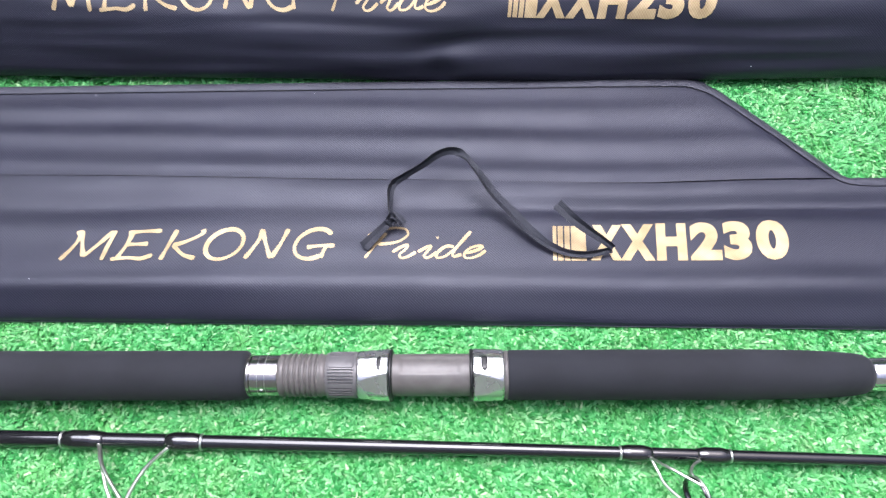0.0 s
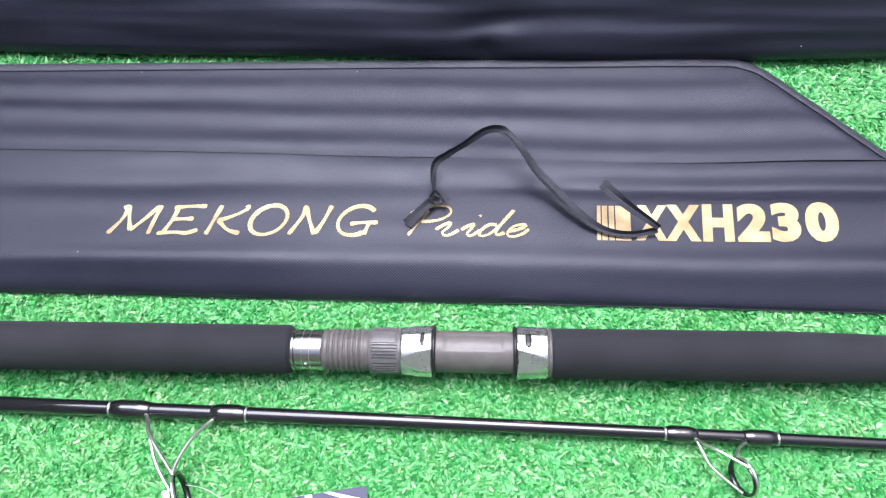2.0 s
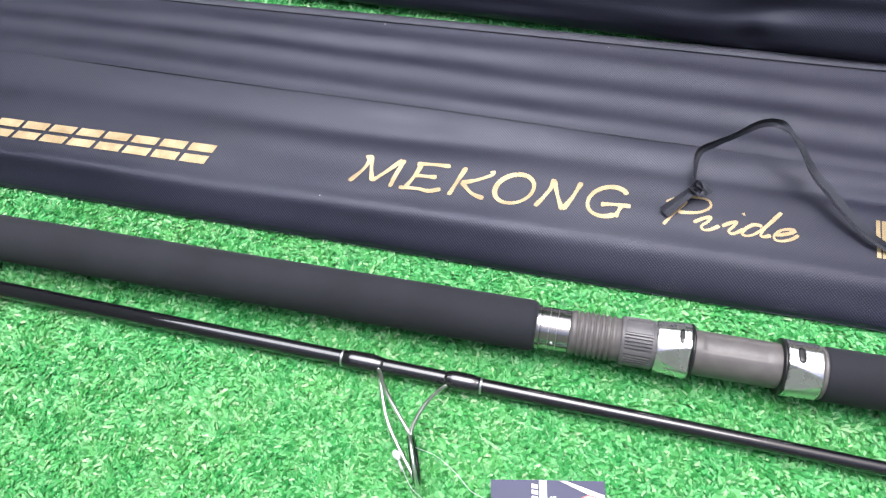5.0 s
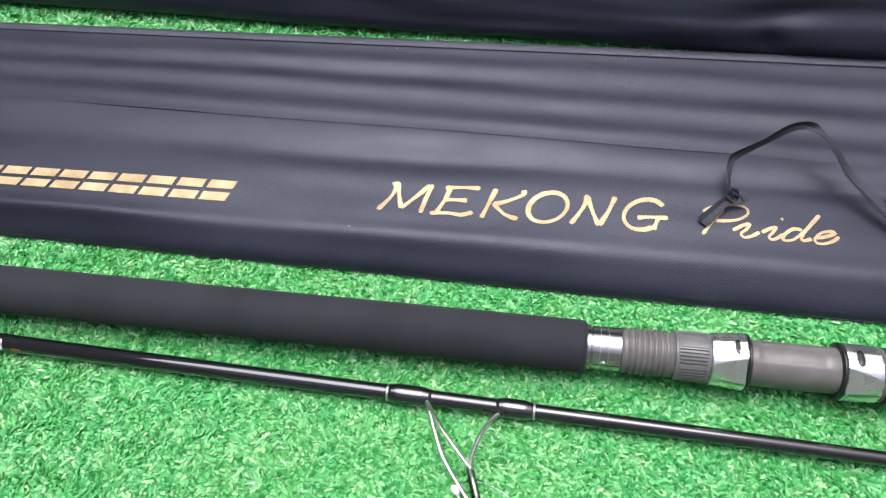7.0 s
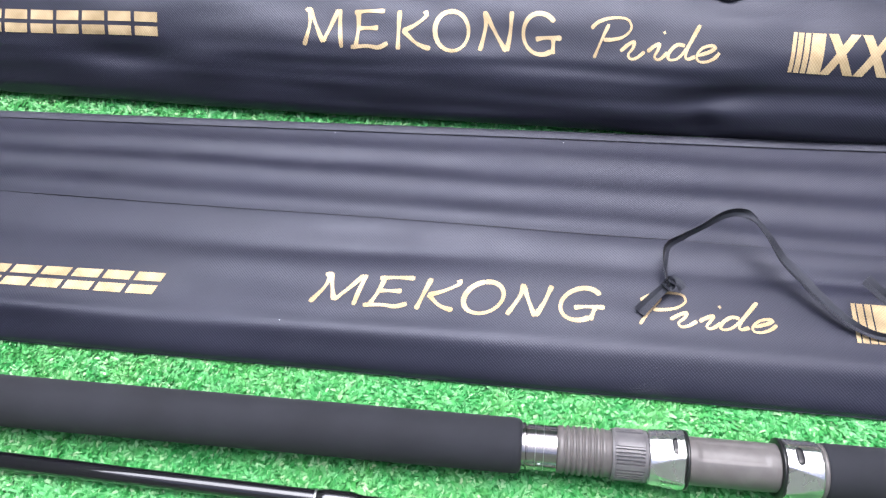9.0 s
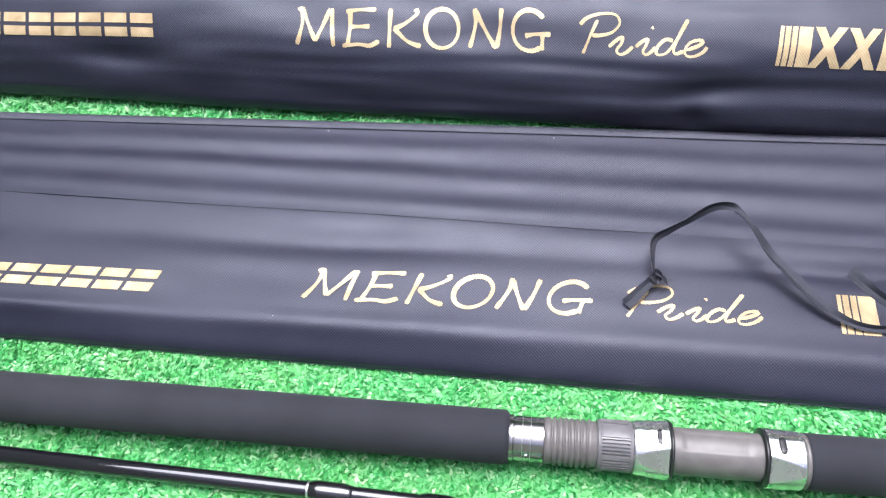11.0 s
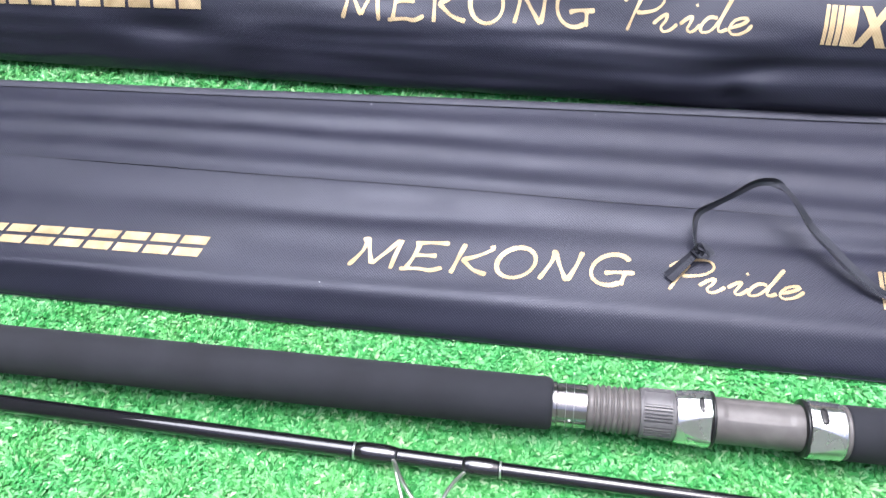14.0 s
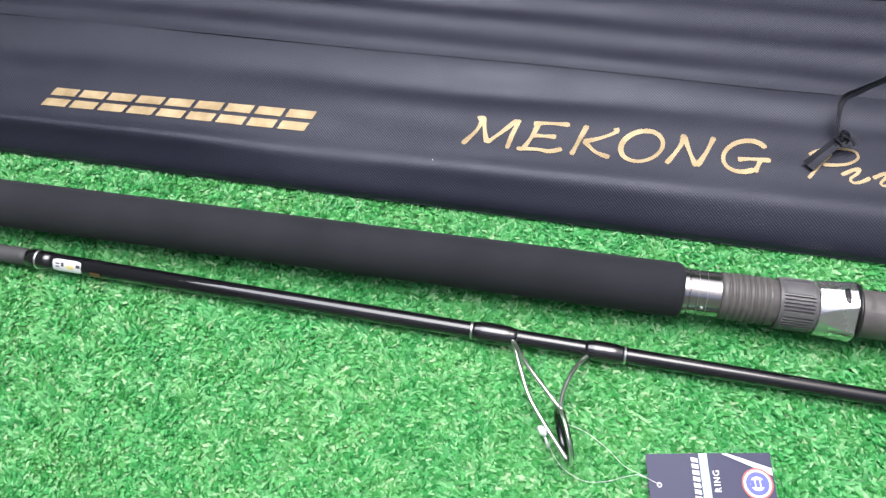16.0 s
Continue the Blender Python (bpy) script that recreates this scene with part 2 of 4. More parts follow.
def low_z(x, y):
    full = 1.0 - 0.38 * smoothstep(0.02, 0.25, x)
    n1 = noise.noise((x * 5.0, y * 26.0, 1.3))
    n2 = noise.noise((x * 11.0, y * 60.0, 7.7))
    if y <= LOW_SEAM:
        z = curve_at(LOW_PROFILE, y) * full
        inside = smoothstep(0.162, 0.185, y)
        z += inside * (0.0018 * n1 + 0.0006 * n2)
        # a soft ridge behind the front edge, and a trough in front of the seam
        z += 0.0034 * (1 + 0.5 * n1) * math.exp(-((y - 0.183 - 0.004 * noise.noise((x * 4, 2.0, 0.4))) / 0.0095) ** 2)
        z -= 0.0034 * (1 + 0.8 * noise.noise((x * 4, 5.0, 1.4))) * math.exp(-((y - 0.2445 - 0.003 * noise.noise((x * 5, 8.0, 0.4))) / 0.0085) ** 2)
        z -= 0.00012 * math.exp(-((y - LOW_SEAM) / 0.0008) ** 2)
        return max(z, 0.0008)
    t = (y - LOW_SEAM) / (LOW_BACK - LOW_SEAM)
    z = (0.0125 * full) * (1 - t) + 0.0035 * t
    z *= 1.0 - (1.0 - smoothstep(-0.02, 0.02, low_back(x) - y)) * smoothstep(0.17, 0.27, x)
    wob = 0.004 * math.sin(x * 5.0 + 0.6) + 0.006 * noise.noise((x * 3.0, y * 12.0, 5.5))
    amp = 0.00075 * (0.65 + 0.9 * noise.noise((x * 3.5, y * 20.0, 9.1)) + 0.35)
    fold = math.sin((y - 0.268 + wob) * 2 * math.pi / 0.031)
    z += (amp * fold + 0.0005 * n2) * smoothstep(0.0, 0.12, t) * smoothstep(1.02, 0.85, t) * smoothstep(0.0, 0.03, low_back(x) - y)
    z -= 0.00012 * math.exp(-((y - LOW_SEAM) / 0.0008) ** 2)
    return max(z, 0.0012)


SEAM_SHIFT = ((-0.95, 0.022), (-0.456, 0.012), (-0.127, 0.004), (0.02, 0.0), (0.18, -0.003), (0.3, 0.0), (0.8, 0.0))


def end_fade(x):
    return smoothstep(-0.952, -0.885, x) * smoothstep(0.802, 0.735, x)


def low_point(x, y, lift=0.0):
    """The seam runs askew, and draws the cloth beside it along."""
    w = smoothstep(0.222, LOW_SEAM, y) if y < LOW_SEAM else smoothstep(LOW_BACK, LOW_SEAM, y)
    return Vector((x, y + curve_at(SEAM_SHIFT, x) * w, 0.001 + (low_z(x, y) - 0.001) * end_fade(x) + lift))


# ---- the filled bag behind: its surface ----
UP_PROFILE = ((0.0, 0.374, 0.0), (0.06, 0.3685, 0.0035), (0.13, 0.3695, 0.0125), (0.2, 0.3750, 0.0230), (0.27, 0.3822, 0.0330), (0.34, 0.3900, 0.0425), (0.40, 0.3985, 0.0505), (0.47, 0.4110, 0.0582), (0.55, 0.4262, 0.0650), (0.68, 0.453, 0.0705), (0.80, 0.484, 0.068), (0.9, 0.515, 0.050), (1.0, 0.535, 0.0))
UP_SHIFT = ((-0.9, 0.026), (-0.55, 0.018), (-0.26, 0.006), (-0.03, -0.001), (0.05, -0.005), (0.3, -0.006), (0.8, -0.006))


def up_point(x, s, lift=0.0):
    def base(q):
        y = curve_lin(UP_PROFILE, q, 1)
        z = curve_lin(UP_PROFILE, q, 2)
        return y, z
    y, z = base(s)
    y2, z2 = base(min(s + 0.01, 1.0))
    y1, z1 = base(max(s - 0.01, 0.0))
    ny, nz = -(z2 - z1), (y2 - y1)
    k = math.hypot(ny, nz)
    ny, nz = ny / k, nz / k
    mid = math.sin(math.pi * min(max(s, 0.0), 1.0)) ** 0.7
    d = mid * (0.003 * noise.noise((x * 6, s * 5, 2.2)) + 0.0012 * noise.noise((x * 17, s * 13, 4.1)))
    # a hollow under the print, a pinch below it at the rim, and swellings beside them
    bell = lambda cx, wx, cs, ws: math.exp(-((x - cx) / wx) ** 2 - ((s - cs) / ws) ** 2)
    d -= 0.0034 * bell(0.062 + 0.25 * (s - 0.26), 0.026, 0.26, 0.045)
    d -= 0.0045 * bell(0.056, 0.009, 0.13, 0.06)
    d += 0.0030 * bell(0.125, 0.055, 0.16, 0.06) + 0.0030 * bell(0.0, 0.04, 0.17, 0.06)
    d -= 0.0038 * bell(-0.385, 0.040, 0.29, 0.055)
    d += 0.0030 * bell(-0.320, 0.035, 0.28, 0.06) + 0.0012 * bell(-0.46, 0.04, 0.31, 0.05)
    d += 0.0012 * noise.noise((x * 9, s * 22, 6.6)) * smoothstep(0.02, 0.12, s) * smoothstep(0.45, 0.3, s)
    d += lift
    return Vector((x, y + ny * d + curve_at(UP_SHIFT, x), max((z + nz * d) * (0.12 + 0.88 * end_fade(x)), 0.0005)))


def sheet(rows, thick_to=None):
    """A closed skin over a grid of points; its underside lies at thick_to(p)."""
    bm = bmesh.new()
    laid = bm.loops.layers.uv.new("laid")
    top = [[bm.verts.new(p) for p in r] for r in rows]
    mid = len(rows[0]) // 2
    way = 1.0 if rows[-1][mid].y > rows[0][mid].y else -1.0
    run = [[(p.y - rows[0][mid].y) * way for p in rows[0]]]
    for r, s in zip(rows, rows[1:]):
        run.append([u + (q - p).length for u, p, q in zip(run[-1], r, s)])
    low = [[bm.verts.new(thick_to(p)) for p in r] for r in rows]
    R, C = len(rows), len(rows[0])
    for i in range(R - 1):
        for j in range(C - 1):
            f = bm.faces.new((top[i][j], top[i][j + 1], top[i + 1][j + 1], top[i + 1][j]))
            for loop, (di, dj) in zip(f.loops, ((0, 0), (0, 1), (1, 1), (1, 0))):
                loop[laid].uv = (loop.vert.co.x, run[i + di][j + dj])
            bm.faces.new((low[i][j], low[i + 1][j], low[i + 1][j + 1], low[i][j + 1]))
    rim = [(top[i][j], top[i + 1][j]) for i in range(R - 1) for j in (0, C - 1)] + [(top[i][j], top[i][j + 1]) for j in range(C - 1) for i in (0, R - 1)]
    for u, v in rim:
        bm.edges.get((u, v)).smooth = False
    for i in range(R - 1):
        for j in (0, C - 1):
            bm.faces.new((top[i][j], top[i + 1][j], low[i + 1][j], low[i][j]))
    for j in range(C - 1):
        for i in (0, R - 1):
            bm.faces.new((top[i][j], top[i][j + 1], low[i][j + 1], low[i][j]))
    return bm


# ---- lettering strokes: unit letters, x to the right, y up ----
def arc(cx, cy, rx, ry, a0, a1, n=14):
    return [(cx + rx * math.cos(radians(a0 + (a1 - a0) * i / n)), cy + ry * math.sin(radians(a0 + (a1 - a0) * i / n))) for i in range(n + 1)]


BRUSH = {
    "M": (((0.05, 0.90), (0.13, 0.97), (0.17, 0.93)), ((0.14, 1.0), (0.15, 0.55), (0.02, 0.02)), ((0.15, 0.97), (0.32, 0.5), (0.48, 0.13)), ((0.48, 0.13), (0.66, 0.55), (0.83, 0.98)), ((0.88, 0.99), (0.88, 0.5), (0.92, 0.0))),
    "E": (((0.2, 0.95), (0.2, 0.5), (0.14, 0.06)), ((0.09, 0.91), (0.45, 0.96), (0.92, 0.97)), ((0.2, 0.52), (0.5, 0.53), (0.74, 0.54)), ((0.0, 0.03), (0.45, 0.07), (0.75, 0.04), (1.0, 0.16))),
    "K": (((0.1, 1.0), (0.07, 0.5), (0.05, 0.0)), ((0.84, 1.0), (0.88, 0.86), (0.55, 0.62), (0.2, 0.47)), ((0.2, 0.49), (0.6, 0.17), (1.0, 0.04))),
    "O": (tuple(arc(0.5, 0.5, 0.48, 0.5, 100, 465, 22)),),
    "N": (((0.2, 1.0), (0.22, 0.62), (0.06, 0.02)), ((0.2, 0.97), (0.5, 0.45), (0.78, 0.02)), ((0.93, 1.0), (0.89, 0.5), (0.79, 0.03))),
    "G": (tuple(arc(0.48, 0.49, 0.43, 0.5, 38, 308, 20)), ((0.36, 0.36), (0.6, 0.41), (1.0, 0.42)), ((0.8, 0.41), (0.79, 0.2), (0.77, 0.02))),
}
SCRIPT = {
    "P": (((0.47, 0.84), (0.3, 0.45), (0.13, 0.0)), ((0.05, 0.72), (0.24, 0.9), (0.57, 1.0), (0.9, 0.97), (1.0, 0.76), (0.83, 0.55), (0.57, 0.47), (0.35, 0.46))),
    "r": (((0.0, 0.19), (0.33, 0.36), (0.57, 0.42), (0.52, 0.27), (0.33, 0.11), (0.45, 0.0), (0.71, 0.04), (1.0, 0.19)),),
    "i": (((0.0, 0.19), (0.34, 0.33), (0.6, 0.38), (0.5, 0.22), (0.36, 0.08), (0.48, 0.0), (0.7, 0.04), (1.0, 0.19)), ((0.79, 0.65), (0.84, 0.67), (0.89, 0.68))),
    "d": (((0.54, 0.36), (0.3, 0.38), (0.08, 0.22), (0.02, 0.05), (0.14, 0.0), (0.37, 0.08), (0.68, 0.41), (1.0, 0.89)), ((1.0, 0.89), (0.73, 0.49), (0.56, 0.14), (0.63, 0.04), (0.85, 0.11))),
    "e": (((0.2, 0.14), (0.64, 0.25), (0.85, 0.36), (0.7, 0.4), (0.36, 0.33), (0.15, 0.14), (0.23, 0.0), (0.53, 0.0), (0.85, 0.12), (1.0, 0.25)),),
}


def letter(strokes, place, width, parent, taper=0.25):
    """strokes in unit letter space; place(u, v, lift) -> point on the cloth; width in letter units of the plane (metres)."""
    bm = bmesh.new()
    for k, s in enumerate(strokes):
        pts = smooth_line([(a, b, 0) for a, b in s], 5 if len(s) < 10 else 2)
        flat = [place(p.x, p.y) for p in pts]
        left, right, m = [], [], len(flat)
        for i, q in enumerate(flat):
            a, b = flat[max(i - 1, 0)], flat[min(i + 1, m - 1)]
            dx, dy = b[0] - a[0], b[1] - a[1]
            L = math.hypot(dx, dy) or 1.0
            t = i / (m - 1)
            w = width * (1.0 - taper * math.sin(math.pi * t) + 0.12 * math.sin(7 * t + k)) * 0.5 * (0.62 if i in (0, m - 1) else 1.0)
            left.append((q[0] - dy / L * w, q[1] + dx / L * w))
            right.append((q[0] + dy / L * w, q[1] - dx / L * w))
        rows = []
        for a, b in zip(left, right):
            rows.append([a, ((a[0] + b[0]) / 2, (a[1] + b[1]) / 2), b])
        lift = 0.00045 + 0.00004 * k
        vs = [[bm.verts.new(parent[1](x, y, lift)) for x, y in r] for r in rows]
        for a, b in zip(vs, vs[1:]):
            for i in range(2):
                bm.faces.new((a[i], a[i + 1], b[i + 1], b[i]))
    return part("letter", bm, gold, parent[0])


def word(text, table, boxes, base, height, width, parent, slant=0.0):
    for ch, (x0, x1) in zip(text, boxes):
        letter(table[ch], lambda u, v, x0=x0, x1=x1: (x0 + (x1 - x0) * u + slant * v * height, base + v * height), width, parent)


def patch(corners, parent, name="printed_bar", steps=6):
    """A printed quadrangle laid on the cloth: corners (x, y) going round."""
    a, b, c, d = (Vector((*q, 0)) for q in corners)
    bm = bmesh.new()
    vs = [[bm.verts.new(parent[1](*(a.lerp(b, i / steps)).lerp(d.lerp(c, i / steps), j / 12).xy, 0.0006)) for i in range(steps + 1)] for j in range(13)]
    for r, s in zip(vs, vs[1:]):
        for i in range(steps):
            bm.faces.new((r[i], r[i + 1], s[i + 1], s[i]))
    return part(name, bm, gold, parent[0])


def font_letters(text, boxes, base, height, parent, bold=0.035, mat=gold, name="letter", lean=0.0, grow=0.0):
    """Letters of the built-in font, each fitted to its box and laid on the cloth."""
    for k, (ch, (x0, x1)) in enumerate(zip(text, boxes)):
        tall = height * (1 + grow * k)
        cu = bpy.data.curves.new("letter_shape", "FONT")
        cu.body, cu.size, cu.offset, cu.resolution_u = ch, 1.0, bold, 4
        tmp = bpy.data.objects.new("letter_shape", cu)
        scene.collection.objects.link(tmp)
        bpy.context.view_layer.update()
        me = bpy.data.meshes.new_from_object(tmp.evaluated_get(bpy.context.evaluated_depsgraph_get()))
        bpy.data.objects.remove(tmp)
        bpy.data.curves.remove(cu)
        bm = bmesh.new()
        bm.from_mesh(me)
        bpy.data.meshes.remove(me)
        bmesh.ops.triangulate(bm, faces=bm.faces)
        for _ in range(2):
            bmesh.ops.subdivide_edges(bm, edges=[e for e in bm.edges if e.calc_length() > 0.16], cuts=1)
            bmesh.ops.triangulate(bm, faces=bm.faces)
        xs = [v.co.x for v in bm.verts]
        ys = [v.co.y for v in bm.verts]
        lo, hi, bo, to = min(xs), max(xs), min(ys), max(ys)
        for v in bm.verts:
            u, w = (v.co.x - lo) / (hi - lo), (v.co.y - bo) / (to - bo)
            v.co = parent[1](x0 + (x1 - x0) * u + lean * w * tall, base + w * tall, 0.00055)
        part(name, bm, mat, parent[0])


def brand_blocks(x0, x1, base, height, parent, count=9, slant=0.3):
    """A maker's word as plain slanted bars, a pair to each of its letters."""
    step = (x1 - x0) / count
    for k in range(count):
        a = x0 + step * k
        b = a + step * 0.86
        for lo, hi in ((0.0, 0.41), (0.59, 1.0)):
            s0, s1 = slant * lo * height, slant * hi * height
            patch(((a + s0, base + lo * height), (b + s0, base + lo * height), (b + s1, base + hi * height), (a + s1, base + hi * height)), parent, "printed_bar", 3)


# ---- unseen plain walls, added to block the low sky and shape reflections ----
def unseen_wall_mat():
    m, n, l, b = material("unseen_wall_grey", 0.85, 0.0, 0.3)
    vec = coords(n)
    l.new(ramp(n, l, noise_tex(n, l, vec, 3.0, 5.0), ((0.3, (0.22, 0.21, 0.20)), (0.7, (0.30, 0.29, 0.28)))), b.inputs["Base Color"])
    bump(n, l, b, noise_tex(n, l, vec, 60.0), 0.4, 0.004)
    return m


wall_mat = unseen_wall_mat()
# added on all four sides, so that metal and cloth reflect sky only overhead
for wall_name, wx, wy, lx, ly in (("unseen_wall_south", 0.6, -2.75, 5.4, 0.2), ("unseen_wall_north", 0.6, 3.65, 5.4, 0.2), ("unseen_wall_west", -2.0, 0.45, 0.2, 6.2), ("unseen_wall_east", 3.2, 0.45, 0.2, 6.2)):
    bm = bmesh.new()
    bmesh.ops.create_cube(bm, size=1.0, matrix=Matrix.Translation((wx, wy, 1.45)) @ Matrix.Diagonal((lx, ly, 2.92, 1)))
    bmesh.ops.bevel(bm, geom=bm.edges[:], offset=0.01, segments=2, affect="EDGES")
    tagged(mesh_ob(wall_name, bm, wall_mat, smooth=False), "unseen plain grey wall, added to block low sky light", "wall", kind="structure")

# ---- artificial lawn ----
bm = bmesh.new()
bmesh.ops.create_grid(bm, x_segments=4, y_segments=4, size=40.0)
for v in bm.verts:
    v.co.z = -0.0046
tagged(mesh_ob("ground", bm, backing, smooth=False), "bright green artificial turf mat underfoot", "artificial grass", kind="structure")


def lawn():
    rng = np.random.default_rng(4)
    spots = []
    for x0, x1, y0, y1, per in ((-0.66, 0.48, -0.075, 0.172, 1.1), (-0.72, 0.52, 0.352, 0.40, 0.8), (0.24, 0.52, 0.262, 0.352, 0.8), (-0.95, -0.66, -0.075, 0.45, 0.12), (0.48, 0.8, -0.075, 0.45, 0.12), (-0.95, 0.8, -0.25, -0.075, 0.12)):
        n = int((x1 - x0) * (y1 - y0) * 1e6 * per)
        spots.append(np.stack([rng.uniform(x0, x1, n), rng.uniform(y0, y1, n)], 1))
    p = np.concatenate(spots)
    n = len(p)
    # tufts lie over together, each in its own direction
    flow = 1.6 * np.sin(p[:, 0] * 71 + 2.1 * np.sin(p[:, 1] * 93)) + 1.6 * np.sin(p[:, 1] * 118 + 1.7 * np.sin(p[:, 0] * 57)) + 0.9 * np.sin((p[:, 0] + p[:, 1]) * 213)
    az = flow + rng.normal(0, 0.95, n)
    lean = rng.uniform(0.6, 1.55, n)
    length = rng.uniform(0.0036, 0.0072, n)
    wide = rng.uniform(0.0007, 0.0013, n)
    twist = az + np.pi / 2 + rng.uniform(-0.7, 0.7, n)
    d = np.stack([np.cos(az), np.sin(az)], 1)
    side = np.stack([np.cos(twist), np.sin(twist)], 1)
    base = np.concatenate([p, np.full((n, 1), -0.0048)], 1)

    def at(f, bend):
        ang = lean * bend
        q = base.copy()
        q[:, :2] += d * (np.sin(ang) * length * f)[:, None]
        q[:, 2] += np.cos(ang) * length * f
        return q
    mid, tip = at(0.55, 0.75), at(1.0, 1.15)
    over = np.clip(tip[:, 2] - 0.0022, 0, None)
    tip[:, 2] -= over
    w0 = np.concatenate([side * wide[:, None], np.zeros((n, 1))], 1)
    verts = np.stack([base - w0 * 0.8, base + w0 * 0.8, mid - w0, mid + w0, tip - w0 * 0.45, tip + w0 * 0.45], 1).reshape(-1, 3)
    k = (np.arange(n) * 6)[:, None]
    faces = np.concatenate([k + np.array([[0, 1, 3, 2]]), k + np.array([[2, 3, 5, 4]])], 1).reshape(-1, 4)
    me = bpy.data.meshes.new("grass_blades")
    me.vertices.add(len(verts))
    me.vertices.foreach_set("co", verts.ravel())
    me.loops.add(len(faces) * 4)
    me.loops.foreach_set("vertex_index", faces.ravel().astype(np.int32))
    me.polygons.add(len(faces))
    me.polygons.foreach_set("loop_start", np.arange(len(faces), dtype=np.int32) * 4)
    me.update()
    me.validate()
    me.materials.append(blade_mat)
    tagged(new("grass_blades", me), "short glossy green plastic turf blades, densely tufted", "artificial grass", kind="stuff")


lawn()

# ---- flat rod bag ----
low_bag = thing("rod_bag", (0, 0.26, 0), "flat black woven nylon rod bag with gold lettering, empty, on turf", "rod bag", "rod bags")
XS = [-0.95 + 0.008 * i for i in range(int(1.75 / 0.008) + 1)]
PANEL_Y = [0.159 + 0.0003 * i for i in range(6)] + [0.161 + 0.0545 * (i / 24) for i in range(25)] + [0.2155 + 0.051 * (i / 22) for i in range(1, 23)]


def front_shift(x, y):
    """The front edge runs slightly askew."""
    return Vector((0, (0.0005 - 0.0175 * x + 0.0012 * noise.noise((x * 4, 0.0, 3.0))) * smoothstep(0.197, 0.163, y), 0))


panel_rows = [[low_point(x, y) + front_shift(x, y) for x in XS] for y in PANEL_Y]
part("front_panel", sheet(panel_rows, lambda p: Vector((p.x, p.y, 0.0002))), bag_cloth, low_bag)
FX = [x for x in XS if x < 0.255] + [0.258 + 0.0047 * i for i in range(20)]
flap_rows = [[low_point(x, LOW_SEAM + 0.0002 + (low_back(x) - LOW_SEAM - 0.0002) * (i / 44)) for x in FX] for i in range(45)]
part("flap", sheet(flap_rows, lambda p: Vector((p.x, p.y, 0.0003))), bag_cloth, low_bag)


def edging(path, wide, lift, mat, name, steps=4, tall=0.0012, parent=low_bag):
    """A folded tape of some width along a path of (x, y), inwards to its right."""
    pts = [Vector((*q, 0)) for q in path]
    rows = []
    for i, p in enumerate(pts):
        d = (pts[min(i + 1, len(pts) - 1)] - pts[max(i - 1, 0)]).normalized()
        nrm = Vector((d.y, -d.x, 0))
        row = [p - nrm * 0.0012 + Vector((0, 0, 0.0012))]
        for k in range(steps + 1):
            q = p + nrm * wide * k / steps
            row.append(Vector((q.x, q.y, max(low_z(q.x, min(q.y, LOW_BACK)), 0.0022) + lift + (tall if 0 < k < steps else tall * 0.4))))
        rows.append(row)
    return part(name, sheet(rows, lambda p: Vector((p.x, p.y, 0.001))), mat, parent)


back_path = [(x, LOW_BACK + 0.0012 * noise.noise((x * 5, 1.0, 8.0)) * smoothstep(0.23, 0.12, x)) for x in (-0.94 + 0.012 * i for i in range(99)) if x < 0.236]
corner = smooth_line([(0.240, LOW_BACK, 0), (0.250, LOW_BACK - 0.0008, 0), (0.260, LOW_BACK - 0.005, 0), (0.272, 0.3505, 0), (0.30, 0.3215, 0), (0.325, 0.2935, 0), (0.340, 0.2765, 0), (0.349, 0.2695, 0), (0.362, 0.2675, 0), (0.38, 0.267, 0), (0.45, 0.2668, 0), (0.6, 0.2665, 0), (0.79, 0.2665, 0)], 6)
edge_path = back_path + [(q.x, q.y) for q in corner]
edging(edge_path, 0.0075, 0.0004, binding_cloth, "edge_binding")


def stitch_line(path, name="seam", radius=0.00018, lift=0.0003):
    return part(name, tube([low_point(x, y, lift) for x, y in path], radius, 6), thread_black, low_bag)


stitch_line([(x, LOW_SEAM + 0.0004 * math.sin(x * 9)) for x in (-0.94 + 0.01 * i for i in range(130))])


def inset_path(path, wide):
    pts = [Vector((*q, 0)) for q in path]
    out = []
    for i, p in enumerate(pts):
        d = (pts[min(i + 1, len(pts) - 1)] - pts[max(i - 1, 0)]).normalized()
        out.append((p.x + d.y * wide, p.y - d.x * wide))
    return out


stitch_line([q for q in inset_path(edge_path, 0.0078) if q[0] < 0.352], "seam", 0.00015, 0.0006)

low_print = (low_bag, low_point)
word("MEKONG", BRUSH, ((-0.2034, -0.1715), (-0.1681, -0.1410), (-0.1350, -0.1108), (-0.1075, -0.0822), (-0.0780, -0.0536), (-0.0475, -0.0187)), 0.2012, 0.0238, 0.0036, low_print, 0.27)
word("Pride", SCRIPT, ((0.0014, 0.030), (0.0227, 0.0385), (0.0400, 0.0530), (0.0525, 0.0728), (0.0692, 0.0855)), 0.2013, 0.0237, 0.0025, low_print, 0.2)
for a, b in ((0.1319, 0.1344), (0.1353, 0.1389), (0.1399, 0.1435), (0.1444, 0.1545)):
    patch(((a, 0.1990), (b, 0.1990), (b + 0.0018, 0.2272), (a + 0.0018, 0.2272)), low_print)
font_letters("XXH230", ((0.1574, 0.1785), (0.1774, 0.2008), (0.2020, 0.2227), (0.2250, 0.2461), (0.2477, 0.2668), (0.2700, 0.2920)), 0.1993, 0.0290, low_print, 0.06, lean=0.11, grow=0.026)
brand_blocks(-0.505, -0.306, 0.2, 0.0165, low_print)

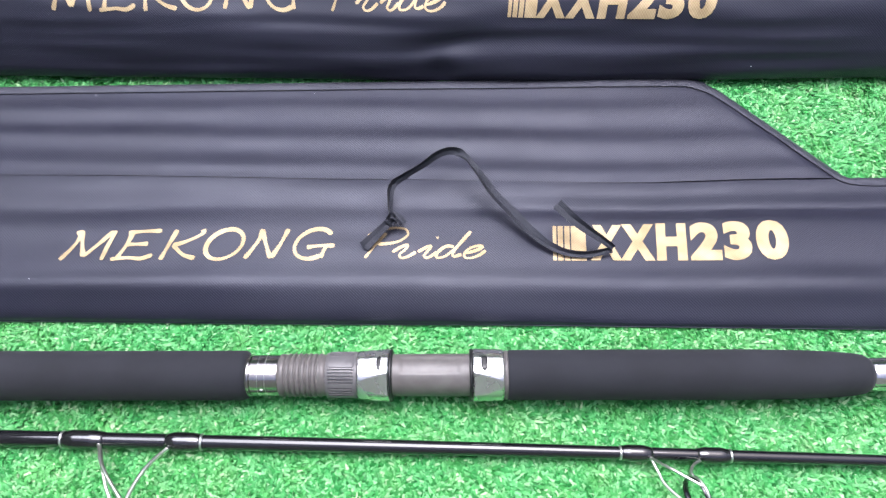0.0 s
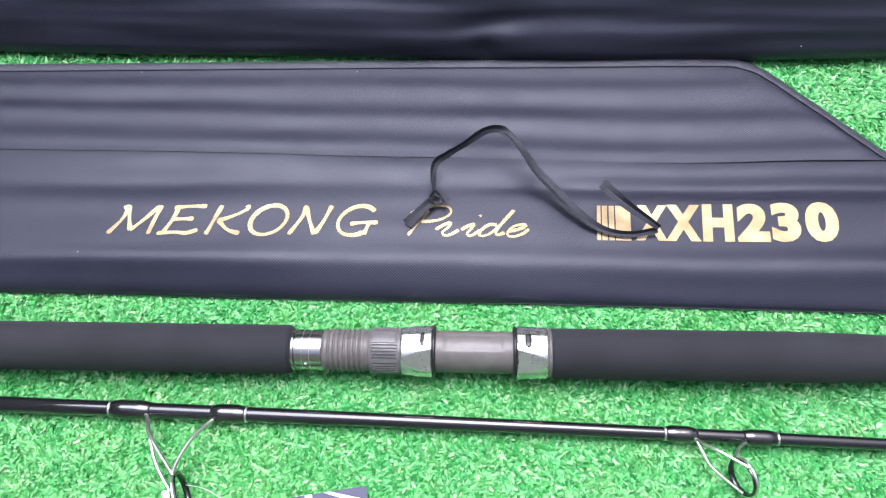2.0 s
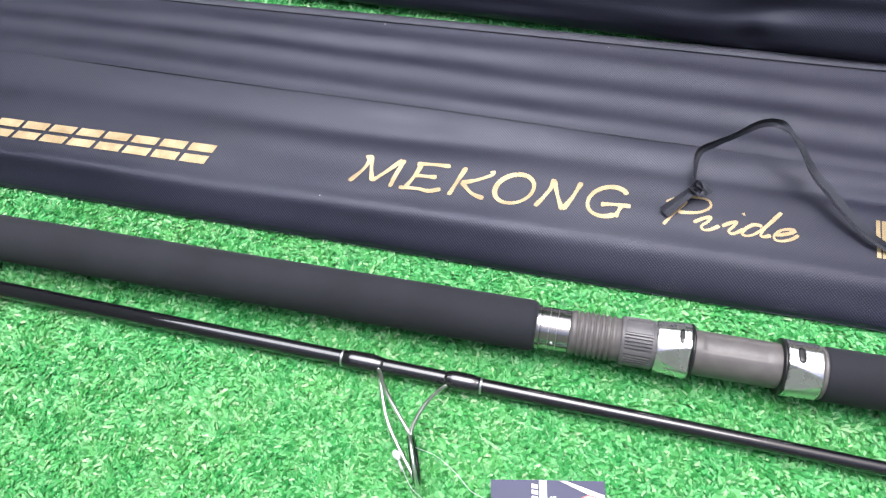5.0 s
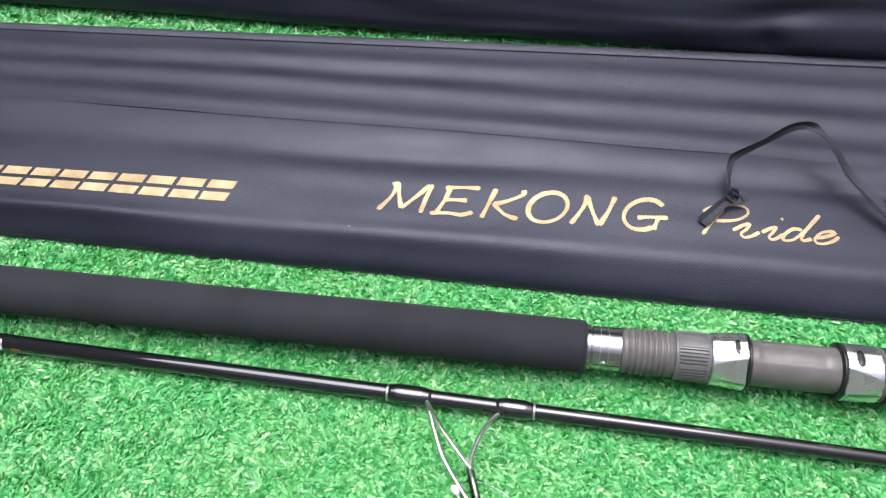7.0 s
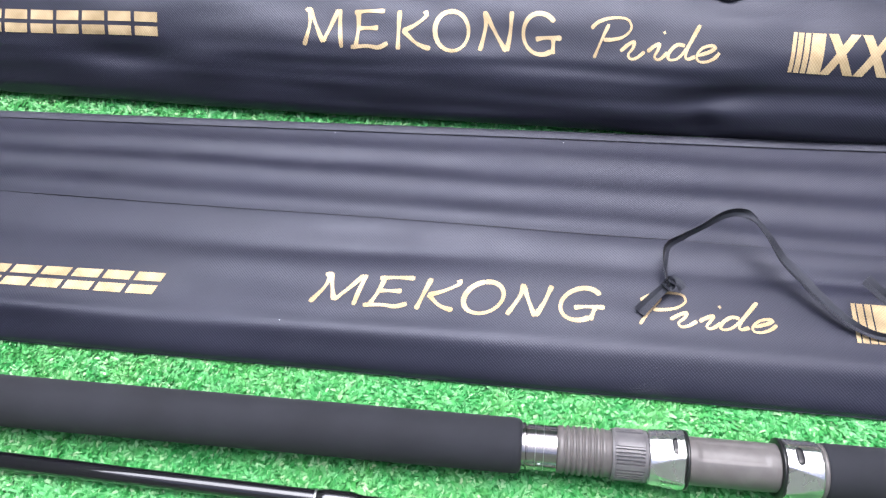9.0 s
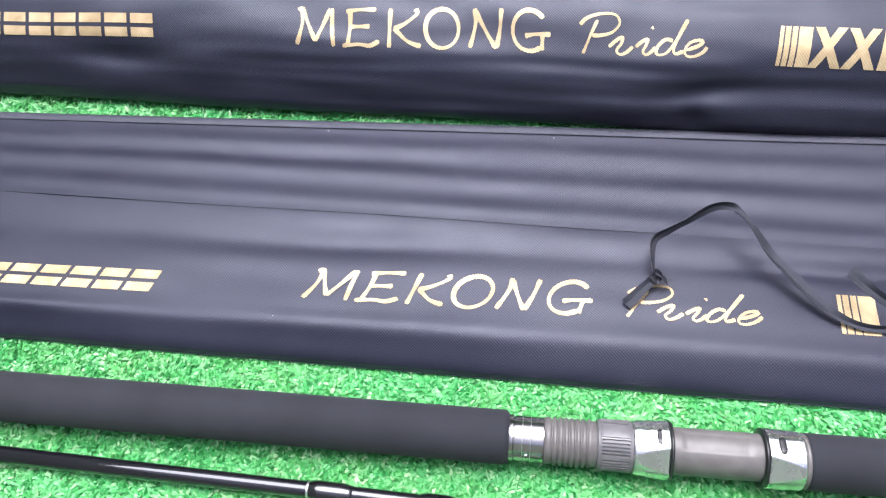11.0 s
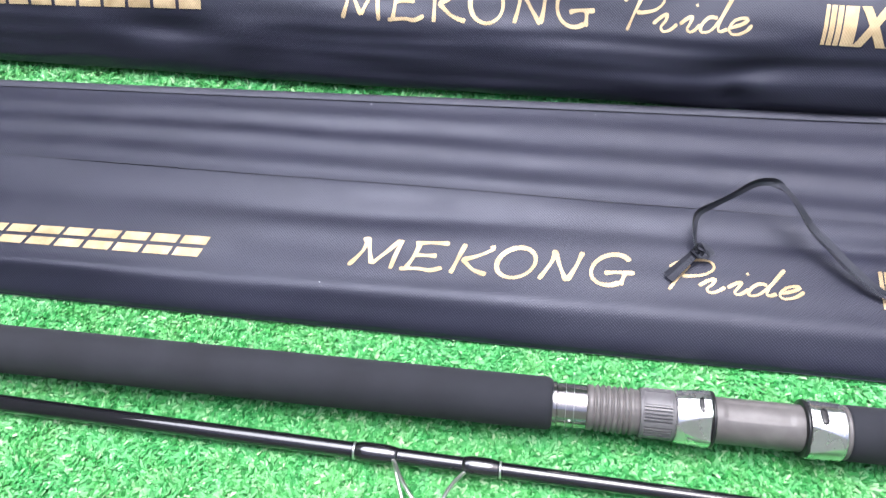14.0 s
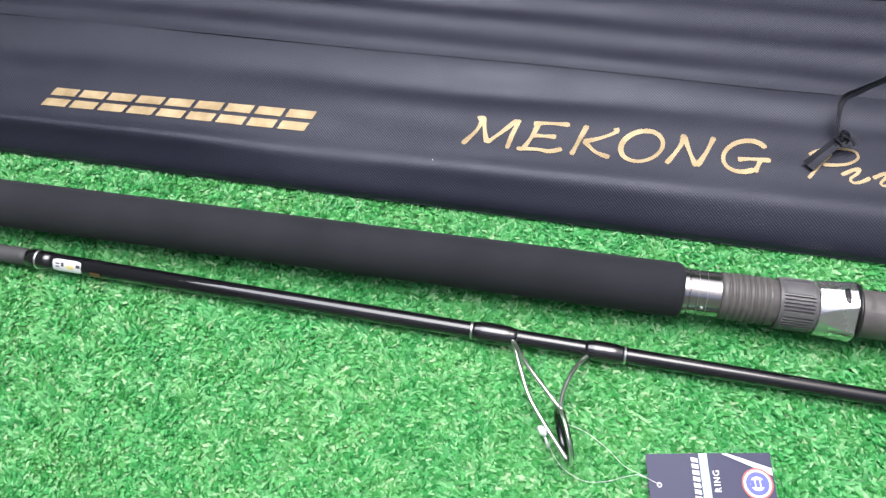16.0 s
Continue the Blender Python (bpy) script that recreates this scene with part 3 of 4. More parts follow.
# ---- filled rod bag ----
up_bag = thing("rod_bag", (0, 0.45, 0), "bulging black nylon rod bag with gold lettering, filled, on turf", "rod bag", "rod bags")
US = [i / 90 for i in range(91)]
UX = [-0.95 + 0.005 * i for i in range(351)]
up_rows = [[up_point(x, s) for x in UX] for s in US]
part("body", sheet(up_rows, lambda p: Vector((p.x, p.y + (0.45 - p.y) * 0.02, max(0.0002, p.z * 0.97 - 0.001)))), bag_cloth, up_bag)


UP_BASE = ((-0.55, -0.0055), (-0.47, -0.0042), (-0.346, -0.0008), (-0.235, -0.0034), (-0.165, -0.0025), (-0.09, -0.0008), (-0.026, -0.0012), (0.045, 0.0008), (0.1027, -0.0032), (0.167, -0.0052), (0.3, -0.0075))


def up_print_point(x, v, lift=0.0):
    """v: metres up the cloth from the line on which the print stands."""
    return up_point(x, 0.385 + (v + curve_at(UP_BASE, x)) / 0.203, lift)


up_print = (up_bag, up_print_point)
word("MEKONG", BRUSH, ((-0.2405, -0.2086), (-0.2041, -0.1763), (-0.1698, -0.1445), (-0.1414, -0.1156), (-0.1094, -0.0826), (-0.0776, -0.0487)), 0.0015, 0.0290, 0.0037, up_print, -0.05)
word("Pride", SCRIPT, ((-0.0294, 0.0001), (-0.0072, 0.0094), (0.0114, 0.0254), (0.0252, 0.0474), (0.0425, 0.0605)), 0.001, 0.0282, 0.0026, up_print, -0.03)
for a, b in ((0.1068, 0.1094), (0.1104, 0.1139), (0.1149, 0.1184), (0.1194, 0.1282)):
    patch(((a, 0.0), (b, 0.0), (b + 0.0026, 0.0272), (a + 0.0026, 0.0272)), up_print)
font_letters("XXH230", ((0.1276, 0.1498), (0.1498, 0.1722), (0.1737, 0.1943), (0.1963, 0.2167), (0.2184, 0.2369), (0.2393, 0.2608)), 0.0, 0.0274, up_print, 0.06, lean=0.15)
brand_blocks(-0.551, -0.3545, 0.0003, 0.0176, up_print, 9, -0.05)

# the gathered mouth tape lying on the filled bag
tape_path = [up_point(x, q, 0.0022) for x, q in ((0.020, 0.70), (0.028, 0.66), (0.040, 0.635), (0.052, 0.645), (0.066, 0.625), (0.076, 0.65), (0.072, 0.70))]


def ribbon(pts, wide, normals, thick=0.0006):
    """A flat tape along pts; normals: directions that its face turns to."""
    bm = bmesh.new()
    rings, m = [], len(pts)
    for i, p in enumerate(pts):
        d = (pts[min(i + 1, m - 1)] - pts[max(i - 1, 0)]).normalized()
        nn = normals[i] - d * normals[i].dot(d)
        nn.normalize()
        s = d.cross(nn)
        w = wide(i / (m - 1)) if callable(wide) else wide
        rings.append([p + s * w / 2 + nn * thick * 0.6, p + s * w * 0.06 - nn * (thick * 0.1 + w * 0.13), p - s * w / 2 + nn * thick * 0.5, p - s * w / 2 - nn * thick * 0.2, p + s * w * 0.06 - nn * (thick * 0.8 + w * 0.13), p + s * w / 2 - nn * thick * 0.1])
    skin(bm, rings)
    return bm


up_tape = smooth_line(tape_path, 8)
tagged(mesh_ob("tie_tape", ribbon(up_tape, 0.006, [Vector((0.2 * math.sin(i), -0.5, 1)) for i in range(len(up_tape))]), tape_cloth), "crumpled black fabric tie tape on the filled bag", "tie tape", "tie tapes")

# ---- tie tape on the flat bag ----
tape = thing("tie_tape", (0.02, 0.225, 0.016), "black fabric tie tape, knotted and looped over the bag", "tie tape", "tie tapes")


def lay(points, per=8):
    """points: x, y, height over the cloth, face direction."""
    line = smooth_line([(x, y, low_z(x, y) + h) for x, y, h, _ in points], per)
    ns = smooth_line([nrm for *_, nrm in points], per)
    return line, ns


loop, loop_n = lay((
    (0.0225, 0.2290, 0.006, (0.9, -0.3, 0.4)), (0.0212, 0.2410, 0.009, (0.8, -0.5, 0.4)), (0.0228, 0.2530, 0.012, (0.4, -0.8, 0.5)),
    (0.0320, 0.2585, 0.016, (0.2, -0.9, 0.2)), (0.0430, 0.2640, 0.020, (0.1, -0.95, 0.1)), (0.0560, 0.2700, 0.027, (0.0, -0.9, 0.3)), (0.0655, 0.2705, 0.0295, (0.2, -0.8, 0.5)),
    (0.0735, 0.2665, 0.028, (0.7, -0.3, 0.6)), (0.0815, 0.2575, 0.024, (0.5, 0.1, 0.9)), (0.0920, 0.2455, 0.018, (0.3, 0.0, 1.0)), (0.1030, 0.2338, 0.013, (0.2, -0.1, 1.0)), (0.1142, 0.2222, 0.009, (0.1, -0.2, 1.0)),
    (0.1270, 0.2105, 0.006, (0.1, -0.4, 1.0)), (0.1400, 0.2040, 0.004, (0.1, -0.6, 0.9)), (0.1550, 0.2022, 0.004, (0.0, -0.8, 0.7)), (0.1715, 0.2050, 0.006, (0.0, -0.8, 0.6))))
part("loop", ribbon(loop, lambda t: 0.0058 + 0.0014 * smoothstep(0.45, 0.6, t) - 0.0026 * smoothstep(0.68, 0.88, t), loop_n), tape_cloth, tape, "", False)
tail, tail_n = lay(((0.1720, 0.2052, 0.008, (0.3, -0.9, 0.4)), (0.1640, 0.2095, 0.012, (0.4, -0.9, 0.4)), (0.1540, 0.2155, 0.016, (0.5, -0.9, 0.4)), (0.1440, 0.2225, 0.020, (0.6, -0.8, 0.5)), (0.1345, 0.2310, 0.024, (0.6, -0.7, 0.6))))
part("tail", ribbon(tail, lambda t: 0.0040 + 0.0040 * t, tail_n), tape_cloth, tape, "", False)
short, short_n = lay(((0.0225, 0.2275, 0.007, (0.2, -0.4, 1.0)), (0.0165, 0.2215, 0.006, (-0.1, -0.3, 1.0)), (0.0105, 0.2150, 0.0045, (0.0, -0.2, 1.0)), (0.0045, 0.2085, 0.003, (0.1, -0.2, 1.0))))
part("tail", ribbon(short, lambda t: 0.0055 + 0.0025 * t, short_n), tape_cloth, tape, "", False)
knot_line = smooth_line([(0.0200, 0.2275, 0.0205), (0.0225, 0.2300, 0.0240), (0.0252, 0.2278, 0.0228), (0.0232, 0.2250, 0.0212), (0.0205, 0.2270, 0.0225), (0.0235, 0.2292, 0.0205)], 6)
part("knot", ribbon(knot_line, 0.0040, [Vector((math.sin(0.4 * i), -0.4, 1)) for i in range(len(knot_line))], 0.0011), tape_cloth, tape, "", False)
frill = smooth_line([(0.0235, 0.2305, 0.024), (0.0285, 0.2275, 0.0235), (0.031, 0.2240, 0.022)], 6)
part("frayed_end", ribbon(frill, 0.006, [Vector((0.3, -0.2, 1)) for _ in frill]), tape_cloth, tape, "", False)


# ---- butt section of the rod ----
def butt_axis(x):
    return Vector((x, 0.1205 - 0.0045 * (x + 0.1), 0.0150))


butt = thing("fishing_rod_butt", (0, 0.12, 0), "fishing rod butt, black foam grips, grey reel seat, on turf", "fishing rod")


def rounded(x0, x1, r0, r1, e=0.003, n=5):
    out = [(x0, r0 - e)]
    out += [(x0 + e * (1 - math.cos(a)), r0 - e + e * math.sin(a)) for a in (math.pi / 2 * k / n for k in range(1, n + 1))]
    m = 24
    out += [(x0 + e + (x1 - x0 - 2 * e) * k / m, r0 + (r1 - r0) * k / m) for k in range(1, m)]
    out += [(x1 - e * (1 - math.cos(a)), r1 - e + e * math.sin(a)) for a in (math.pi / 2 * (n - k) / n for k in range(0, n + 1))]
    return out


part("fore_grip", lathe(butt_axis, rounded(-0.66, -0.0628, 0.0156, 0.0154, 0.0040)), eva, butt, "long black foam fore grip")
rear = [(0.0975, 0.0128), (0.0978, 0.0150), (0.0995, 0.0154)] + [(0.1 + 0.018 * k, 0.0155) for k in range(1, 9)] + [(0.262, 0.0152), (0.28, 0.0148), (0.297, 0.0141), (0.310, 0.0131), (0.3165, 0.0119), (0.3195, 0.0100), (0.3205, 0.007)]
part("rear_grip", lathe(butt_axis, rear), eva, butt, "black foam rear grip, tapered to its end")
part("butt_cap", lathe(butt_axis, [(0.319, 0.0085), (0.3205, 0.0098), (0.3225, 0.0100), (0.331, 0.0104), (0.339, 0.0104), (0.341, 0.0096), (0.3415, 0.006)]), chrome, butt, "polished metal butt cap")
check = part("winding_check", lathe(butt_axis, [(-0.069, 0.011), (-0.0640, 0.0129), (-0.0622, 0.0133), (-0.0612, 0.0133), (-0.0607, 0.0121), (-0.0603, 0.0121), (-0.0601, 0.0127), (-0.0440, 0.0127), (-0.0432, 0.0122)], 160), sleeve_steel, butt, "polished steel sleeve with engraved rings", False)
for x in (-0.0558, -0.0512):
    part("engraved_ring", lathe(butt_axis, [(x - 0.00018, 0.0124), (x - 0.00012, 0.01276), (x + 0.00012, 0.01276), (x + 0.00018, 0.0124)]), silver_thread, check)
mark_bm = bmesh.new()
bmesh.ops.create_cube(mark_bm, size=1.0, matrix=Matrix.Translation(butt_axis(-0.0535) + Vector((0, -0.0112, 0.006))) @ Matrix.Rotation(radians(58), 4, "X") @ Matrix.Diagonal((0.0013, 0.0013, 0.0006, 1)))
part("size_mark", mark_bm, card_white, check)

thread = [(-0.0436, 0.0118), (-0.0434, 0.0130), (-0.0405, 0.0132), (-0.0398, 0.0127)]
x = -0.0395
while x < -0.0172:
    thread += [(x, 0.0121), (x + 0.0004, 0.0121), (x + 0.0009, 0.0131), (x + 0.0015, 0.0135), (x + 0.0023, 0.0135), (x + 0.0029, 0.0131)]
    x += 0.0032
thread += [(-0.0165, 0.0128), (-0.0125, 0.0128)]
part("threaded_barrel", lathe(butt_axis, thread, 64), graphite, butt, "grey threaded reel seat barrel")


def knurl(x, a):
    k = smoothstep(-0.0122, -0.0112, x) * smoothstep(0.0032, 0.0022, x)
    deg = math.degrees(a) % 120
    if 50 < deg < 88:
        return 1.0 - 0.03 * k
    ridge = 1.0 if math.sin(a * 46) > 0.1 and abs(deg - 15) > 3 else 0.0
    return 1.0 - 0.085 * k * ridge


part("lock_nut", lathe(butt_axis, [(-0.0142, 0.0130), (-0.0140, 0.0138), (-0.0128, 0.0141), (-0.0124, 0.0143), (-0.0110, 0.0145), (-0.002, 0.01455), (0.0020, 0.0146), (0.0034, 0.0145), (0.0038, 0.0143), (0.0052, 0.0141), (0.0054, 0.0133)], 320, knurl), nut_grey, butt, "grey knurled lock nut", False)


def flats(t):
    """Flats ground along the hood, deeper towards t = 1; seen end on as a factor on the radius."""
    def at(a):
        best = 1.0
        for c in (131, 270, 78):
            deep = (1.0 - 0.12 * t) if c != 78 else 0.985
            d = (math.degrees(a) - c + 180) % 360 - 180
            if abs(d) < 60:
                best = min(best, deep / math.cos(radians(d)))
        return best
    return at


def hood(x0, x1, r0, r1, flip=False):
    prof = [(x0, r0 - 0.0012), (x0 + 0.0004, r0 - 0.0002), (x0 + 0.001, r0)]
    prof += [(x0 + 0.001 + (x1 - x0 - 0.002) * k / 8, r0 + (r1 - r0) * k / 8) for k in range(1, 9)]
    prof += [(x1 - 0.0004, r1 - 0.0003), (x1, r1 - 0.0012)]
    way = lambda x: min(max((x1 - x if flip else x - x0) / (x1 - x0), 0.0), 1.0)
    h = part("hood", lathe(butt_axis, prof, 180, lambda x, a: flats(way(x))(a)), satin, butt, "bright satin metal hood", False)
    xm = (x0 + x1) / 2 + (0.0042 if not flip else -0.0026)
    bm = bmesh.new()
    rings = []
    for k in range(13):
        t = k / 12
        ang = radians(62 + 36 * t)
        w = 0.0019 * math.sqrt(max(1 - (2 * t - 1) ** 6, 0.02))
        c = butt_axis(xm)
        r = (r0 + r1) / 2 * flats(way(xm))(ang) + 0.0002
        o = c + Vector((0, math.cos(ang) * r, math.sin(ang) * r))
        up = Vector((0, math.cos(ang), math.sin(ang)))
        rings.append([o + Vector((-w, 0, 0)), o + up * 0.00022 + Vector((-w * 0.6, 0, 0)), o + up * 0.00022 + Vector((w * 0.6, 0, 0)), o + Vector((w, 0, 0)), o - up * 0.0006])
    skin(bm, rings)
    part("slot", bm, black_plastic, h, "dark slot in the hood")
    return h


hood(0.0054, 0.0250, 0.0149, 0.0164)
hood(0.0762, 0.0955, 0.0164, 0.0158, True)
part("hood_lip", lathe(butt_axis, [(0.0250, 0.0130), (0.0250, 0.0160), (0.0258, 0.0163), (0.0266, 0.0160), (0.0268, 0.0128)]), black_plastic, butt, "black plastic hood lip")
part("hood_lip", lathe(butt_axis, [(0.0742, 0.0128), (0.0744, 0.0160), (0.0752, 0.0163), (0.0762, 0.0160), (0.0763, 0.0128)]), black_plastic, butt, "black plastic hood lip")


def pad_shape(x, a):
    d = (math.degrees(a) - 78 + 180) % 360 - 180
    return 1.0 - 0.045 * smoothstep(26, 24, abs(d)) * smoothstep(0.031, 0.0335, x) * smoothstep(0.069, 0.0665, x)


seat_prof = [(0.0262, 0.0120), (0.0264, 0.0131)] + [(0.0268 + 0.0472 * k / 40, 0.0131) for k in range(41)] + [(0.0746, 0.0131), (0.0748, 0.0118)]
part("reel_foot_barrel", lathe(butt_axis, seat_prof, 96, pad_shape), graphite, butt, "grey graphite barrel between the hoods")
part("trim_ring", lathe(butt_axis, [(0.0955, 0.0130), (0.0956, 0.0150), (0.0972, 0.0152), (0.0978, 0.0149), (0.0979, 0.0128)]), graphite, butt, "grey trim ring")


# ---- tip section of the rod ----
def tip_axis(x):
    return Vector((x, 0.0890 - 0.0290 * (x + 0.41) + 0.0015 * math.sin((x + 0.41) * 4), 0.0052 + 0.0008 * math.sin(x * 6)))


def tip_r(x):
    return 0.0056 - 0.0029 * (x + 0.41)


tip = thing("fishing_rod_tip", (0, 0.08, 0), "gloss black rod tip section with steel line guides, on turf", "fishing rod")
part("blank", lathe(tip_axis, [(-0.470, 0.004)] + [(-0.4695 + 0.0115 * k, tip_r(-0.4695 + 0.0115 * k)) for k in range(108)] + [(0.771, 0.0005)], 40), gloss_black, tip, "gloss black tapered blank")
part("ferrule", lathe(tip_axis, [(-0.70, 0.004), (-0.6995, 0.0062), (-0.60, 0.0061), (-0.476, 0.0058), (-0.4702, 0.0057), (-0.4700, 0.004)], 40), ferrule_grey, tip, "matt grey ferrule end")
part("wrap", lathe(tip_axis, [(-0.4712, 0.0045), (-0.4710, 0.0061), (-0.466, 0.0063), (-0.458, 0.0062), (-0.453, 0.0059), (-0.4525, 0.005)], 40), wrap_black, tip, "varnished black thread wrap")
for x in (-0.4635,):
    part("thread_band", lathe(tip_axis, [(x - 0.0008, 0.0058), (x - 0.0006, 0.00645), (x + 0.0006, 0.00645), (x + 0.0008, 0.0058)], 40), silver_thread, tip, "silver thread band")


def sticker(x0, x1, a0, a1, mat, name, label, lift=0.0002):
    bm = bmesh.new()
    vs = []
    for i in range(9):
        x = x0 + (x1 - x0) * i / 8
        e = 0.12 * (1 - min(1.0, min(i, 8 - i) / 1.0))
        vs.append([bm.verts.new(tip_axis(x) + Vector((0, math.cos(a), math.sin(a))) * (tip_r(x) + lift)) for a in (radians(a0 + (a1 - a0) * (e + (1 - 2 * e) * k / 10)) for k in range(11))])
    for r, s in zip(vs, vs[1:]):
        for k in range(10):
            bm.faces.new((r[k], r[k + 1], s[k + 1], s[k]))
    return part(name, bm, mat, tip, label)


sticker(-0.4500, -0.4300, 84, 168, white_film, "sticker", "small glossy white sticker")
for x0, x1, a0, a1, ink in ((-0.4480, -0.4450, 110, 118, ferrule_grey), (-0.4480, -0.4450, 128, 136, ferrule_grey), (-0.4440, -0.4420, 105, 130, ferrule_grey), (-0.4400, -0.4350, 118, 140, print_yellow), (-0.4335, -0.4305, 108, 128, ferrule_grey)):
    sticker(x0, x1, a0, a1, ink, "printed_bar", "", 0.00035)
sticker(-0.4240, -0.4165, 140, 185, orange_mark, "mark", "faded orange mark")


def guide(xa, xb, foot_a, foot_b, centre, r, tilt, turn, wire, ends):
    """A three-legged line guide bound between xa and xb; its ring stands on the turf."""
    for x0, x1, lo in ((xa, foot_a + 0.002, 1), (foot_b - 0.002, xb, -1)):
        prof, m = [(x0 - 0.0003, tip_r(x0) - 0.001)], 12
        for k in range(m + 1):
            t = k / m
            hump = smoothstep(0, 0.25, t) * smoothstep(1.0, 0.72, t)
            xx = x0 + (x1 - x0) * t
            prof.append((xx, tip_r(xx) + 0.0002 + 0.0010 * hump))
        prof.append((x1 + 0.0003, tip_r(x1) - 0.001))
        part("wrap", lathe(tip_axis, prof, 40), wrap_black, tip, "varnished black thread wrap")
    for x in (xa, xb):
        part("thread_band", lathe(tip_axis, [(x - 0.0007, tip_r(x)), (x - 0.0005, tip_r(x) + 0.0005), (x + 0.0005, tip_r(x) + 0.0005), (x + 0.0007, tip_r(x))], 40), silver_thread, tip, "silver thread band")
    rot = Matrix.Rotation(radians(turn), 3, "Z") @ Matrix.Rotation(radians(tilt), 3, "Y")
    c = Vector(centre)
    on = lambda deg, k=1.0, off=0.0: c + rot @ Vector((off, math.cos(radians(deg)) * r * k, math.sin(radians(deg)) * r * k))
    g = part("guide_ring", tube([on(a, 1.0) for a in range(0, 360, 8)], wire * 0.9, 10, True), wire_steel, tip, "steel line guide with a dark ring")
    bm = bmesh.new()
    rings = []
    for a in range(0, 361, 8):
        rings.append([on(a, 0.97, 0.0014), on(a, 0.93, 0.0018), on(a, 0.84, 0.0014), on(a, 0.82, 0.0), on(a, 0.84, -0.0014), on(a, 0.93, -0.0018), on(a, 0.97, -0.0014)])
    skin(bm, rings, caps=False)
    bmesh.ops.remove_doubles(bm, verts=bm.verts, dist=1e-7)
    part("ring_insert", bm, gunmetal_ring, g, "polished dark ceramic ring insert")
    a0 = tip_axis(foot_a) + Vector((0, -tip_r(foot_a) * 0.75, tip_r(foot_a) * 0.65))
    for side, bow in ((ends[0], 0.0016), (ends[1], -0.001)):
        end = on(side)
        midp = a0.lerp(end, 0.55) + Vector((-0.002 - (0.0035 if bow < 0 else 0.0), 0, 0.002 + bow))
        part("leg", tube(smooth_line([a0 + Vector((-0.004, 0.001, 0)), a0, a0.lerp(midp, 0.5) + Vector((-0.0008, 0, 0.0012)), midp, end], 6), wire, 10), wire_steel, g, "bent steel wire leg")
    b0 = tip_axis(foot_b) + Vector((0, -tip_r(foot_b) * 0.85, 0.001))
    end = on(ends[2])
    part("leg", tube(smooth_line([b0 + Vector((0.006, 0.0015, 0.001)), b0, b0.lerp(end, 0.35) + Vector((-0.0035, -0.0002, 0.0022)), b0.lerp(end, 0.75) + Vector((-0.0028, 0.0, 0.001)), end], 6), wire, 10), wire_steel, g, "bent steel wire leg")
    return g


guide(-0.1775, -0.0905, -0.1530, -0.1105, (-0.1190, 0.0300, 0.0150), 0.0152, 2, 20, 0.0012, (40, 205, 45))
guide(0.1645, 0.2300, 0.1815, 0.2120, (0.2050, 0.0478, 0.0120), 0.0114, 12, 20, 0.0009, (80, 215, 30))

# ---- swing tag, its tie and loop ----
tag = thing("swing_tag", (-0.045, 0.015, 0.003), "dark navy printed card swing tag lying on turf", "tag")
TAG = Matrix.Translation((-0.0755, 0.0290, 0.0038)) @ Matrix.Rotation(radians(10.0), 4, "Z")


def on_tag(x, y, lift=0.0):
    z = 0.0006 * math.sin(x * 60) + 0.0004 * math.sin(y * 50)
    return TAG @ Vector((x, y, z + lift))


TW, TH = 0.0635, -0.105
rows = [[on_tag(TW * (0.0 + k / 16), TH * j / 20) for k in range(17)] for j in range(21)]
part("card", sheet(rows, lambda p: p - Vector((0, 0, 0.0005))), card_navy, tag)


def tag_quad(pts, mat, name, lift=0.0003, label=""):
    bm = bmesh.new()
    a, b, c, d = (Vector((*q, 0)) for q in pts)
    vs = [[bm.verts.new(on_tag(*(a.lerp(b, i / 4)).lerp(d.lerp(c, i / 4), j / 8).xy, lift)) for i in range(5)] for j in range(9)]
    for r, s in zip(vs, vs[1:]):
        for i in range(4):
            bm.faces.new((r[i], r[i + 1], s[i + 1], s[i]))
    return part(name, bm, mat, tag, label)


tag_quad(((0.0270, 0.0), (0.0312, 0.0), (0.0312, TH), (0.0270, TH)), card_cyan, "stripe", 0.0003, "pale cyan stripe")
tag_quad(((0.0385, -0.0003), (0.0420, -0.0003), (0.0630, -0.0078), (0.0630, -0.0115)), card_white, "stripe", 0.0003, "pale slanting stripe")


def tag_disc(cx, cy, r, mat, name, lift, inner=0.0):
    bm = bmesh.new()
    n = 32
    a = [bm.verts.new(on_tag(cx + r * math.cos(2 * math.pi * k / n), cy + r * math.sin(2 * math.pi * k / n), lift)) for k in range(n)]
    if inner:
        b = [bm.verts.new(on_tag(cx + inner * math.cos(2 * math.pi * k / n), cy + inner * math.sin(2 * math.pi * k / n), lift)) for k in range(n)]
        for k in range(n):
            bm.faces.new((a[k], a[(k + 1) % n], b[(k + 1) % n], b[k]))
    else:
        bm.faces.new(a)
    return part(name, bm, mat, tag)


BX, BY = 0.0547, -0.0155
tag_disc(BX, BY, 0.0072, card_white, "badge", 0.0004)
tag_disc(BX, BY, 0.0078, card_red, "badge_rim", 0.0005, 0.0070)
tag_disc(BX, BY, 0.0058, card_blue, "badge_band", 0.0006, 0.0036)
for k in range(3):
    tag_quad(((BX - 0.0035 + k * 0.0026, BY - 0.0018), (BX - 0.0016 + k * 0.0026, BY - 0.0018), (BX - 0.0016 + k * 0.0026, BY + 0.0018), (BX - 0.0035 + k * 0.0026, BY + 0.0018)), card_blue, "badge_bar", 0.0008)
